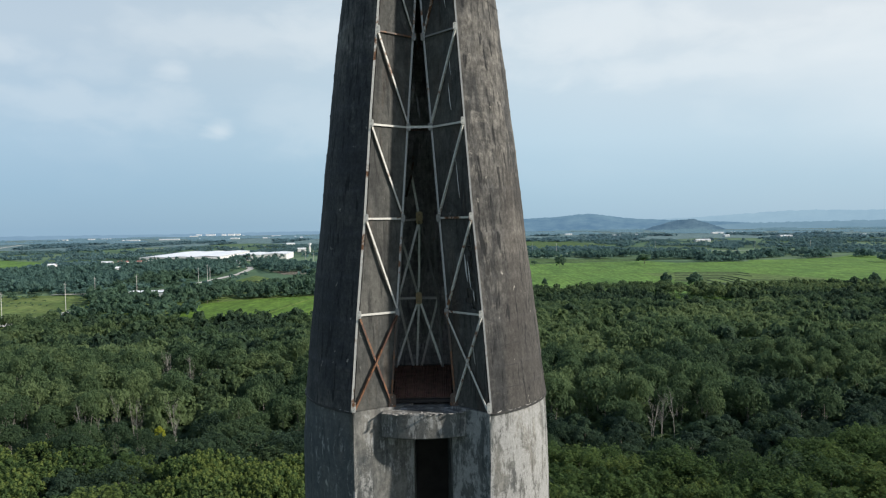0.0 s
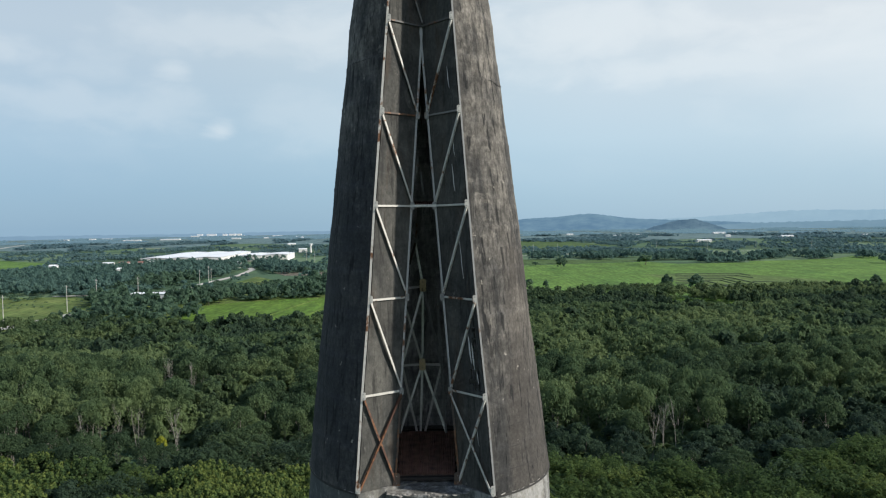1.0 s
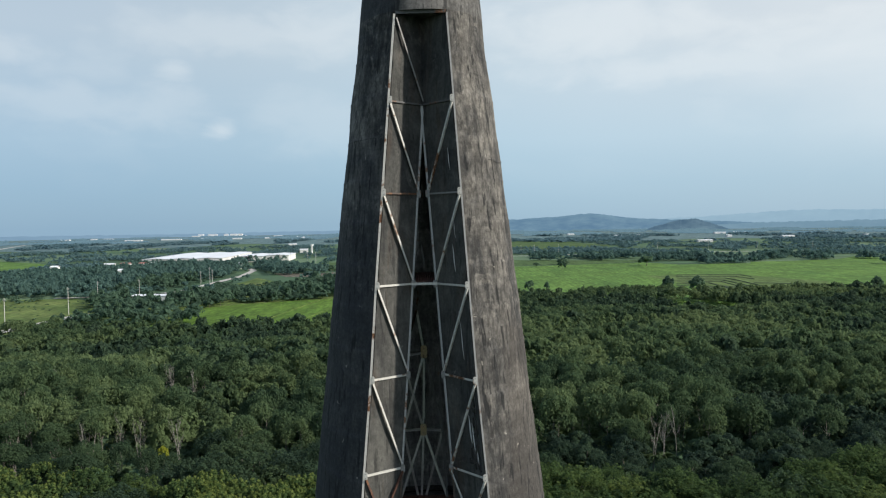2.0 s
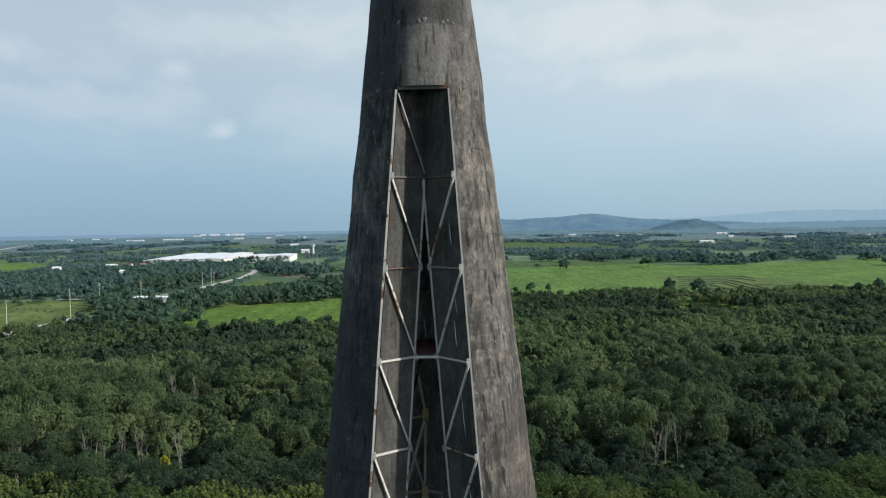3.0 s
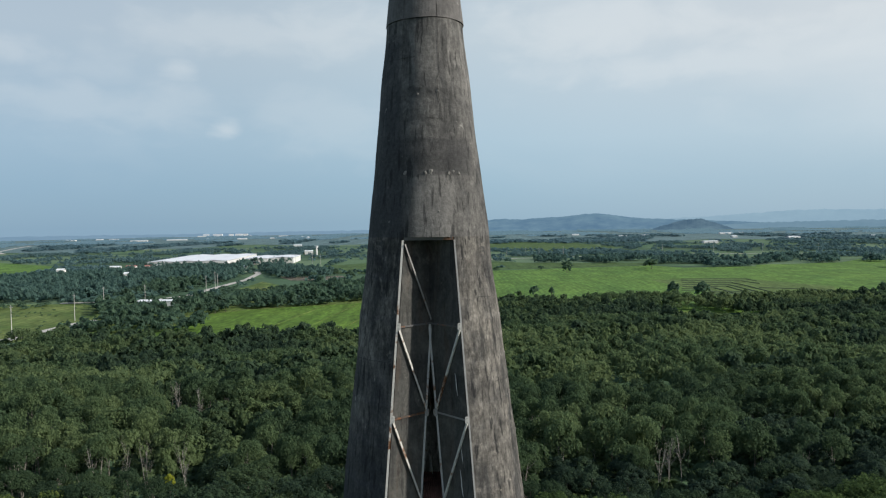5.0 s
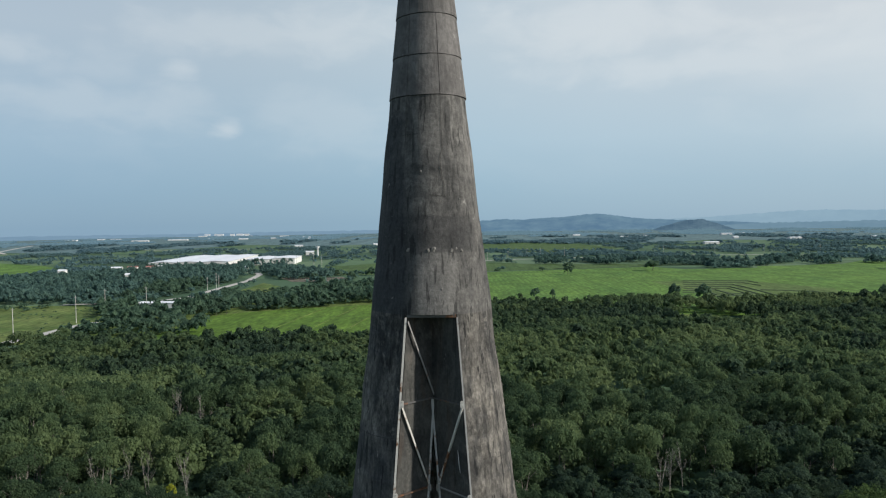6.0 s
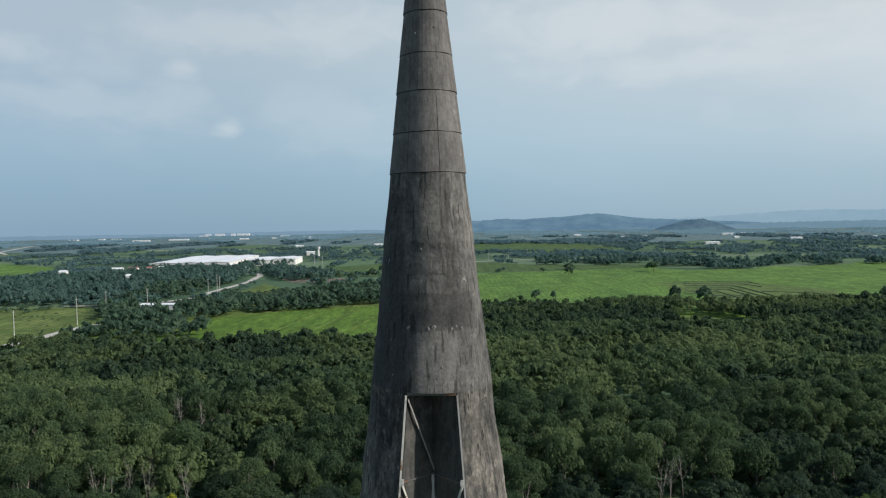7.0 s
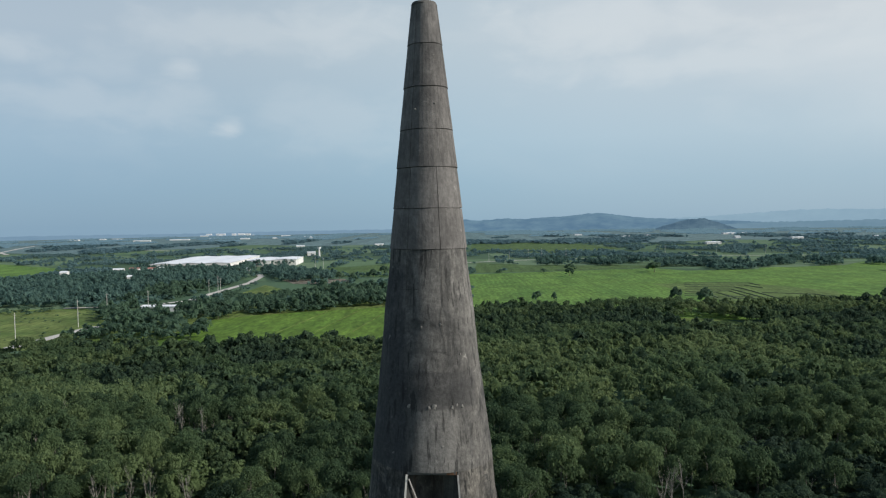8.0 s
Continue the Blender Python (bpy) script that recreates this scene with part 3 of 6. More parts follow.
def ring_wall(levels, thick, gap, seg=84, wobble=0.0, fray=0.0, step=0.0, lift=1):
    """A round wall through the heights given. gap(z, side) gives the edges of the front opening (None: closed).
    Every lift-th level starts a new pour, a hair proud of the one under it; walls wobble and open edges are frayed."""
    bm = bmesh.new()
    outer, inner = [], []
    last = len(levels) - 1
    for i, z in enumerate(levels):
        lo, hi = (gap(z, 1), 2 * math.pi + gap(z, -1)) if gap else (0.0, 2 * math.pi)
        n = seg + (1 if gap else 0)
        angles = [lo + (hi - lo) * k / seg for k in range(n)]
        if gap:
            angles[0] += trng.uniform(-0.2, 1.0) * fray / radius(z)
            angles[-1] -= trng.uniform(-0.2, 1.0) * fray / radius(z)
        wob = [wobble * noise.noise(Vector((math.sin(a) * 2.0, math.cos(a) * 2.0, z * 0.9))) for a in angles]
        pour = step and 0 < i < last and i % lift == 0
        for dz, proud in (((-0.008, step), (0.008, 0.0)) if pour else ((0.0, 0.0),)):
            outer.append([bm.verts.new(round_point(z + dz, a, -(w + proud * (1 - (i % (lift * 2)) / lift * 0.5)))) for a, w in zip(angles, wob)])
        inner.append([bm.verts.new(round_point(z, a, thick)) for a in angles])
    n = len(inner[0])
    span = n - 1 if gap else n
    for rows, flip, slot in ((outer, False, 0), (inner, True, 1)):
        for p, q in zip(rows, rows[1:]):
            for k in range(span):
                j = (k + 1) % n
                vs = (p[k], p[j], q[j], q[k])
                f = bm.faces.new(vs[::-1] if flip else vs)
                f.smooth, f.material_index = True, slot
    ends = []
    if gap:
        for k in (0, n - 1):
            ends.append(k)
    for k in ends:
        step_rows = len(outer) / len(inner)
        for i in range(last):
            o0, o1 = outer[min(int(round(i * step_rows)), len(outer) - 1)][k].co, outer[min(int(round((i + 1) * step_rows)), len(outer) - 1)][k].co
            vs = [o0, o1, inner[i + 1][k].co, inner[i][k].co]
            bm.faces.new([bm.verts.new(v) for v in (vs if k == 0 else vs[::-1])])
    for o_row, i_row in ((outer[0], inner[0]), (outer[-1], inner[-1])):
        for k in range(span):
            j = (k + 1) % n
            bm.faces.new([bm.verts.new(v.co) for v in (o_row[k], i_row[k], i_row[j], o_row[j])])
    bmesh.ops.remove_doubles(bm, verts=[v for v in bm.verts if v.is_boundary and len(v.link_faces) == 1], dist=1e-4)
    return bm


def wall_part(name, bm, outside, inside_material):
    ob = part(name, bm, outside, tower)
    ob.data.materials.append(inside_material)
    return ob


lifts = [LEDGE + 0.004 + (LINTEL - LEDGE) * i / 104 for i in range(105)]
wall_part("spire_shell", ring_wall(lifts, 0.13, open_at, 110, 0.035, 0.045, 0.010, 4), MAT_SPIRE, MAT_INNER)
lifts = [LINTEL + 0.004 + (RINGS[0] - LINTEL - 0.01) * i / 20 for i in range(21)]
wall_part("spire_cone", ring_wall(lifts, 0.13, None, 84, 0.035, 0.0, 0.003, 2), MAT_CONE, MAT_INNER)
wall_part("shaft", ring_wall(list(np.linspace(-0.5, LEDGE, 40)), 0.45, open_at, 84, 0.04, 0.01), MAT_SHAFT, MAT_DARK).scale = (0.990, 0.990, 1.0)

# the rings of curved slabs at the top, each slab a piece, with open joints between them
part("ring_core", ring_wall([RINGS[0] - 0.15, 58.2, TOP - 0.1], 0.02, None, 40), MAT_JOINT, tower).scale = (0.955, 0.955, 1.0)
SEAMS_LOW = [radians(a) for a in (-31, 19, 66, 150, 240)]
SEAMS_TOP = [radians(a) for a in (-33, 64, 150, 240)]
for i, (z0, z1) in enumerate(zip(RINGS, RINGS[1:])):
    seams = SEAMS_LOW if i < 2 else SEAMS_TOP
    proud = trng.uniform(-0.004, 0.010)
    for a0, a1 in zip(seams, seams[1:] + [seams[0] + 2 * math.pi]):
        bm = bmesh.new()
        g = 0.006 / radius(z0)
        cols = []
        for k in range(11):
            a = a0 + g + (a1 - a0 - 2 * g) * k / 10
            zl, zh = z0 + 0.007 + 0.004 * math.sin(a * 5 + i), z1 - 0.007 + 0.004 * math.sin(a * 4 + i)
            cols.append([bm.verts.new(p) for p in (round_point(zl, a, 0.10), round_point(zl, a, -proud - 0.014), round_point(zh, a, -proud), round_point(zh, a, 0.10))])
        for c, d in zip(cols, cols[1:]):
            for k in range(4):
                bm.faces.new((c[k], d[k], d[(k + 1) % 4], c[(k + 1) % 4]))
        bm.faces.new(cols[0][::-1])
        bm.faces.new(cols[-1])
        bmesh.ops.recalc_face_normals(bm, faces=bm.faces)
        part("slab", bm, MAT_RINGS, tower)
bm = bmesh.new()
bmesh.ops.create_cone(bm, cap_ends=True, segments=28, radius1=0.315, radius2=0.29, depth=0.06, matrix=Matrix.Translation((0, 0, TOP + 0.02)))
bmesh.ops.create_cone(bm, cap_ends=True, segments=12, radius1=0.11, radius2=0.07, depth=0.10, matrix=Matrix.Translation((0.04, 0, TOP + 0.09)))
part("cap", bm, MAT_RINGS, tower, "dark concrete cap with a short stub")

# dark lip between shaft and spire: open joint and painted shadow of the overhang
part("ledge_joint", ring_wall([LEDGE - 0.045, LEDGE - 0.02, LEDGE - 0.004], 0.12, open_at, 84, 0.02, 0.02), MAT_JOINT, tower).scale = (1.004, 1.004, 1.0)

# mortar crumbs along the ledge
for side in (-1, 1):
    bm = bmesh.new()
    a_lo, a_hi = open_at(LEDGE, 1), math.radians(100)
    a = a_lo
    while a < a_hi:
        if trng.random() < (0.7 if side > 0 else 0.45):
            s = trng.uniform(0.02, 0.09) * (1.0 if side > 0 else 0.6)
            c = round_point(LEDGE - 0.005, side * a, 0.012)
            m = Matrix.Translation(c) @ Euler((trng.uniform(-.4, .4), trng.uniform(-.4, .4), side * a)).to_matrix().to_4x4() @ Matrix.Diagonal((s * 1.6, 0.035, s * 0.28, 1))
            bmesh.ops.create_icosphere(bm, subdivisions=1, radius=0.9, matrix=m)
        a += trng.uniform(0.015, 0.06)
    tagged(part("mortar_edge", bm, MAT_CRUMB, tower, "broken pale mortar crumbs along the ledge"), kind="stuff")



def on_skin(z, a, proud=0.016):
    """A point just proud of the uneven outer face of the spire."""
    return round_point(z, a, -(0.035 * noise.noise(Vector((math.sin(a) * 2.0, math.cos(a) * 2.0, z * 0.9))) + proud))


def crack(bm, pts, width):
    """A dark open joint along points of height and bearing on the spire's face, uneven in width."""
    fine = []
    for (z0, a0), (z1, a1) in zip(pts, pts[1:]):
        n = max(2, int(math.hypot(z1 - z0, 2.0 * (a1 - a0)) / 0.06))
        fine += [(z0 + (z1 - z0) * k / n, a0 + (a1 - a0) * k / n) for k in range(n)]
    fine.append(pts[-1])
    rows = []
    for i, (z, a) in enumerate(fine):
        z, a = z + trng.uniform(-0.008, 0.008), a + trng.uniform(-0.003, 0.003)
        w = width * trng.uniform(0.35, 1.2) * (0.4 if i in (0, len(fine) - 1) else 1.0) / 2
        level = abs(pts[-1][1] - pts[0][1]) * 2.0 > abs(pts[-1][0] - pts[0][0])
        rows.append([bm.verts.new(on_skin(z + s * w, a) if level else on_skin(z, a + s * w / radius(z))) for s in (-1, 1)])
    for p, q in zip(rows, rows[1:]):
        bm.faces.new((p[0], q[0], q[1], p[1]))


# joints of the lowest blocks of the spire, broken and partly filled
for lo, hi, heights in ((-78, -33, (38.45, 38.86, 39.25, 39.62)), (33, 80, (38.52, 38.98, 39.42))):
    bm = bmesh.new()
    for i, z in enumerate(heights):
        a = lo + trng.uniform(0, 8)
        while a < hi - 5:
            span = trng.uniform(5, 15)
            crack(bm, [(z, radians(a)), (z + trng.uniform(-0.02, 0.02), radians(min(a + span, hi)))], 0.018)
            if trng.random() < 0.5:
                crack(bm, [(z, radians(a)), (z + 0.36, radians(a + trng.uniform(-0.6, 0.6)))], 0.015)
            a += span + trng.uniform(1, 9)
    tagged(part("block_joints", bm, MAT_JOINT, tower, "broken dark joints between concrete blocks"), kind="stuff")
# cracks in the cone and on the sunny flank
for pts, width in (([(55.3, radians(-31)), (54.2, radians(-30.5))], 0.014), ([(55.3, radians(19)), (54.75, radians(18)), (54.05, radians(18.5)), (53.9, radians(15)), (53.35, radians(16))], 0.014),
                   ([(53.62, radians(8)), (53.6, radians(15)), (53.35, radians(18)), (53.02, radians(18))], 0.016), ([(53.0, radians(2)), (52.97, radians(21))], 0.012), ([(52.7, radians(-4)), (52.4, radians(-3))], 0.014),
                   ([(52.55, radians(1)), (52.52, radians(9))], 0.012), ([(54.4, radians(-42)), (54.42, radians(-12))], 0.016), ([(52.0, radians(24)), (51.5, radians(25))], 0.014), ([(51.9, radians(20)), (51.45, radians(21))], 0.012),
                   ([(46.95, radians(50)), (46.9, radians(66)), (46.97, radians(84))], 0.022), ([(47.42, radians(-80)), (47.45, radians(-34))], 0.016), ([(48.9, radians(40)), (48.86, radians(58))], 0.014),
                   ([(44.9, radians(56)), (44.1, radians(57))], 0.020), ([(45.9, radians(64)), (45.2, radians(65))], 0.022), ([(42.9, radians(60)), (42.1, radians(61))], 0.018)):
    bm = bmesh.new()
    crack(bm, pts, width)
    part("crack", bm, MAT_JOINT, tower)
# spalled spots in the cone's skin
for z, a, size in ((51.74, -22, 0.06), (51.75, 5, 0.075), (51.73, 0, 0.05), (51.72, 23, 0.07), (51.76, 28, 0.05), (51.71, 34, 0.06), (53.6, 15, 0.05), (53.55, -8, 0.035), (50.85, 12, 0.03), (52.9, 36, 0.03), (59.0, -8, 0.030), (58.62, -24, 0.04), (58.75, 22, 0.030), (60.4, 14, 0.035)):
    bm = bmesh.new()
    a = radians(a)
    bmesh.ops.create_icosphere(bm, subdivisions=2, radius=1.0, matrix=Matrix.Translation(on_skin(z, a, 0.004)) @ Matrix.Rotation(a, 4, "Z") @ Matrix.Diagonal((size * 0.55, 0.012, size * 0.75, 1)))
    for v in bm.verts:
        v.co += Vector((trng.uniform(-1, 1), trng.uniform(-0.3, 0.3), trng.uniform(-1, 1))) * size * 0.30
    part("spall", bm, MAT_SPALL, tower)

# recess walls: from the opening's edges in to the inner chords
levels = BAYS + [49.2, LINTEL]
# on the sunny side the lining is torn open low down
bm = bmesh.new()
zs = list(np.linspace(LEDGE, LINTEL, 110))
grid = [[bm.verts.new(on_front(z, 1, 0.03).lerp(on_inner(z, 1), t)) for t in np.linspace(0.0, 1.0, 15)] for z in zs]
for i, z in enumerate(zs[:-1]):
    wide = float(np.interp(z, (40.1, 40.2, 40.45, 40.8, 41.2, 41.5, 42.0), (0.0, 0.30, 0.36, 0.24, 0.14, 0.10, 0.0))) + trng.uniform(-0.05, 0.05)
    for k in range(14):
        if 40.15 < z < 41.95 and 0.05 < (k + 0.5) / 14 < 0.05 + wide:
            continue
        bm.faces.new((grid[i][k], grid[i][k + 1], grid[i + 1][k + 1], grid[i + 1][k]))
bmesh.ops.recalc_face_normals(bm, faces=bm.faces)
bmesh.ops.solidify(bm, geom=bm.faces[:], thickness=0.04)
bmesh.ops.delete(bm, geom=[v for v in bm.verts if not v.link_faces], context="VERTS")
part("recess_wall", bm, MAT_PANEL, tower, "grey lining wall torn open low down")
for side in (-1,):
    bm = bmesh.new()
    back = Vector((0.05 * side, 0.05, 0))
    cols = []
    for z in levels:
        f, i = on_front(z, side, 0.03), on_inner(z, side)
        cols.append([bm.verts.new(v) for v in (f, i, i + back, f + back)])
    for c, d in zip(cols, cols[1:]):
        for k in range(4):
            bm.faces.new((c[k], c[(k + 1) % 4], d[(k + 1) % 4], d[k]))
    bm.faces.new(cols[0])
    bm.faces.new(cols[-1][::-1])
    bmesh.ops.recalc_face_normals(bm, faces=bm.faces)
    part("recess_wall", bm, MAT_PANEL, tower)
bm = bmesh.new()
top = [on_front(LINTEL, -1, 0.02), on_front(LINTEL, 1, 0.02), on_inner(LINTEL, 1) + Vector((0, 0.05, 0))]
slab(bm, [v + Vector((0, 0, -0.03)) for v in top], (0, 0, 0.05))
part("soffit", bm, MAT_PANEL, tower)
bm = bmesh.new()
angle_bar(bm, on_front(LINTEL - 0.03, -1, -0.012), on_front(LINTEL - 0.03, 1, -0.012), (0, -1, 0), 0.07)
part("lintel", bm, MAT_STEEL_DARK, tower, "dark steel lintel angle")

# shaft recess: chamfered walls, reveals and back wall behind the balcony
for side in (-1, 1):
    bm = bmesh.new()
    f0, f1 = on_front(-0.5, side, 0.02), on_front(LEDGE - 0.01, side, 0.02)
    i0, i1 = Vector((0.62 * side + 0.03, -1.92, -0.5)), Vector((0.62 * side + 0.03, -1.92, LEDGE - 0.01))
    deep = -0.20 if side < 0 else 0.55
    d0, d1 = Vector((deep, -0.55, -0.5)), Vector((deep, -0.55, LEDGE - 0.01))
    out = Vector((0.25 * side, 0.25, 0))
    # the door's reveal is splayed on one side, then runs straight back
    splay = [Vector((-0.20, -1.60, 0))] if side < 0 else [Vector((0.64, -1.60, 0))]
    vs0 = [f0, i0] + [Vector((s.x, s.y, -0.5)) for s in splay] + [d0, d0 + Vector((0.7 * side, 0, 0)), f0 + out]
    vs1 = [f1, i1] + [Vector((s.x, s.y, LEDGE - 0.01)) for s in splay] + [d1, d1 + Vector((0.7 * side, 0, 0)), f1 + out]
    lo, hi = [bm.verts.new(v) for v in vs0], [bm.verts.new(v) for v in vs1]
    for k in range(len(lo)):
        j = (k + 1) % len(lo)
        bm.faces.new((lo[k], lo[j], hi[j], hi[k]))
    bm.faces.new(lo[::-1])
    bm.faces.new(hi)
    bmesh.ops.recalc_face_normals(bm, faces=bm.faces)
    part("shaft_pier", bm, MAT_SHAFT, tower)
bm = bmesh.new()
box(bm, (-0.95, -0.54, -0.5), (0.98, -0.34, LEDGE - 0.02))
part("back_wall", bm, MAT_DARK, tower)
bm = bmesh.new()
outline = [round_point(LEDGE, a, 0.16) for a in np.linspace(open_at(LEDGE, 1) + 0.03, 2 * math.pi + open_at(LEDGE, -1) - 0.03, 40)] + [Vector((-0.56, -1.88, 0)), Vector((0.62, -1.88, 0))]
slab(bm, [Vector((v.x, v.y, 37.78)) for v in outline], (0, 0, 0.22))
part("floor_slab", bm, MAT_SHAFT, tower)
# bowed balcony
bm = bmesh.new()
arc = [Vector((0.04 + 0.90 * u, -2.19 - 0.20 * (1 - u * u), 37.45)) for u in np.linspace(-1, 1, 17)]
outline = [Vector((-0.86, -1.70, 37.45))] + arc + [Vector((0.94, -1.70, 37.45))]
slab(bm, outline[::-1], (0, 0, 0.54))
bmesh.ops.bevel(bm, geom=[e for e in bm.edges if abs(e.verts[0].co.z - e.verts[1].co.z) < 0.01], offset=0.02, segments=1, affect="EDGES")
part("balcony", bm, MAT_SHAFT, tower, "bowed grey concrete balcony slab with pale lime staining and painted shade")
bm = bmesh.new()
for i in range(34):
    x = trng.uniform(-0.85, 0.92)
    y = -2.22 - trng.uniform(-0.1, 0.9) * 0.31 * math.sqrt(max(0.0, 1 - ((x - 0.04) / 0.9) ** 2))
    m = Matrix.Translation((x, y, 37.995)) @ Matrix.Rotation(trng.uniform(0, 3), 4, "Z") @ Matrix.Diagonal((trng.uniform(0.02, 0.09), trng.uniform(0.02, 0.05), 0.010, 1))
    bmesh.ops.create_icosphere(bm, subdivisions=1, radius=1.0, matrix=m)
tagged(part("balcony_rubble", bm, MAT_CRUMB, tower, "pale broken mortar on the balcony"), kind="stuff")


def bar(name, p, q, out, material=None, w=0.060, label=""):
    bm = bmesh.new()
    angle_bar(bm, p, q, out, w)
    return part(name, bm, material or MAT_STEEL, tower, label)


def plate(name, c, up, side_way, w, h, material, t=0.014):
    """A flat gusset plate with clipped corners and bolt heads."""
    bm = bmesh.new()
    up, s = Vector(up).normalized(), Vector(side_way).normalized()
    n = s.cross(up).normalized()
    s = up.cross(n)
    k = 0.22
    pts = [(-1, -1 + k), (-1 + 2 * k, -1), (1 - 2 * k, -1), (1, -1 + k), (1, 1 - k), (1 - 2 * k, 1), (-1 + 2 * k, 1), (-1, 1 - k)]
    slab(bm, [Vector(c) + s * (a * w / 2) + up * (b * h / 2) for a, b in pts], n * t)
    ob = part(name, bm, material, tower)
    for b in (-0.55, 0.55):
        bm = bmesh.new()
        bmesh.ops.create_cone(bm, cap_ends=True, segments=6, radius1=0.011, radius2=0.010, depth=2 * t + 0.014, matrix=Matrix.Translation(Vector(c) + up * (b * h / 2) + n * t / 2) @ n.to_track_quat("Z", "Y").to_matrix().to_4x4())
        part("bolt", bm, MAT_STEEL_DULL, ob)
    return ob


for side in (-1, 1):
    face = Vector((-0.7 * side, -0.7, 0))
    fr = lambda z: on_front(z, side, 0.0) + face * 0.030
    inn = lambda z: on_inner(z, side) + face * 0.035
    # chords
    chain = BAYS + [LINTEL - 0.06]
    for z0, z1 in zip(chain, chain[1:]):
        bar("front_chord", on_front(z0, side, -0.015) + Vector((0.02 * side, 0, 0)), on_front(z1, side, -0.015) + Vector((0.02 * side, 0, 0)), (0, -1, 0), MAT_STEEL if side < 0 else MAT_STEEL_MID, 0.046 if side < 0 else 0.036)
    for z0, z1 in zip(BAYS, BAYS[1:]):
        bar("inner_chord", inn(z0), inn(z1), (0, -1, 0), MAT_STEEL_RUST if z0 < 39 else MAT_STEEL_MID, 0.044)
    # ties and diagonals
    for k, z in enumerate(BAYS[1:], 1):
        bar("tie", fr(z), inn(z) , face, MAT_STEEL_RUST if (side < 0 and k == 4) else (MAT_STEEL if k < 4 else MAT_STEEL_DULL if k < 5 else MAT_STEEL_DARK), 0.043 if k < 4 else 0.036)
        plate("gusset", on_front(z + 0.02, side, -0.03) + face * 0.04, (0, 0, 1), (1, 0, 0), 0.085, 0.16, MAT_STEEL)
        if k < 5:
            plate("gusset", inn(z) + face * 0.03, (0, 0, 1), (1, 0, 0), 0.095, 0.17, MAT_STEEL_DULL)
    for k, (z0, z1) in enumerate(zip(BAYS, BAYS[1:])):
        rusty = side < 0 and k == 0
        bar("diagonal", fr(z1 - 0.06) + face * 0.02, inn(z0 + 0.06) + face * 0.02, face, MAT_STEEL_RED if rusty else MAT_STEEL, 0.043)
        if k == 0:
            bar("diagonal", fr(z0 + 0.06) + face * 0.045, inn(z1 - 0.06) + face * 0.045, face, MAT_STEEL_RED if rusty else MAT_STEEL, 0.043)
    if side < 0:
        bar("diagonal", fr(LINTEL - 0.15) + face * 0.02, inn(48.33) + face * 0.02, face, MAT_STEEL_DULL, 0.036)
    plate("base_gusset", on_front(LEDGE + 0.12, side, -0.03) + face * 0.04, (0, 0, 1), (1, 0, 0), 0.085, 0.22, MAT_STEEL)
    plate("base_gusset", inn(LEDGE + 0.12) + face * 0.03, (0, 0, 1), (1, 0, 0), 0.16, 0.30, MAT_STEEL_RUST)
bar("cross_tie", on_inner(44.16, -1) + Vector((0, -0.06, 0)), on_inner(44.16, 1) + Vector((0, -0.06, 0)), (0, -1, 0), MAT_STEEL, 0.054)


def wavy_sheet(name, front, back, pitch, material, label):
    """Corrugated iron laid as a floor; front and back edges: x from, x to, y, z. The back edge is ragged and bent up."""
    bm = bmesh.new()
    n = int((front[1] - front[0]) / pitch * 6)
    cols = []
    for i in range(n + 1):
        t = i / n
        d = 0.016 * math.sin(2 * math.pi * t * (front[1] - front[0]) / pitch)
        rag = trng.uniform(-0.03, 0.03)
        pts = []
        for x0, x1, y, z in (front, tuple((f + k) / 2 for f, k in zip(front, back)), (back[0], back[1], back[2] - 0.05 + rag, back[3]), (back[0], back[1], back[2] + rag, back[3] + 0.03)):
            pts.append((x0 + (x1 - x0) * t, y, z + d))
        cols.append([bm.verts.new(p) for p in pts] + [bm.verts.new((p[0], p[1], p[2] - 0.005)) for p in pts[::-1]])
    m = len(cols[0])
    for c, e in zip(cols, cols[1:]):
        for k in range(m):
            bm.faces.new((c[k], e[k], e[(k + 1) % m], c[(k + 1) % m]))
    bm.faces.new(cols[0][::-1])
    bm.faces.new(cols[-1])
    bmesh.ops.recalc_face_normals(bm, faces=bm.faces)
    return part(name, bm, material, tower, label)


wavy_sheet("corrugated_sheet", (-0.63, 0.66, -1.56, 38.15), (-0.80, 0.68, 1.36, 38.26), 0.050, MAT_RUST, "rust-brown corrugated iron sheet")
wavy_sheet("corrugated_sheet", (-0.18, 0.27, -1.22, 44.19), (-0.24, 0.26, 0.32, 44.28), 0.045, MAT_RUST, "rust-brown corrugated iron sheet")
bm = bmesh.new()
box(bm, (-0.66, -1.66, 38.06), (0.70, -1.54, 38.12))
part("sheet_sill", bm, MAT_DARK, tower)

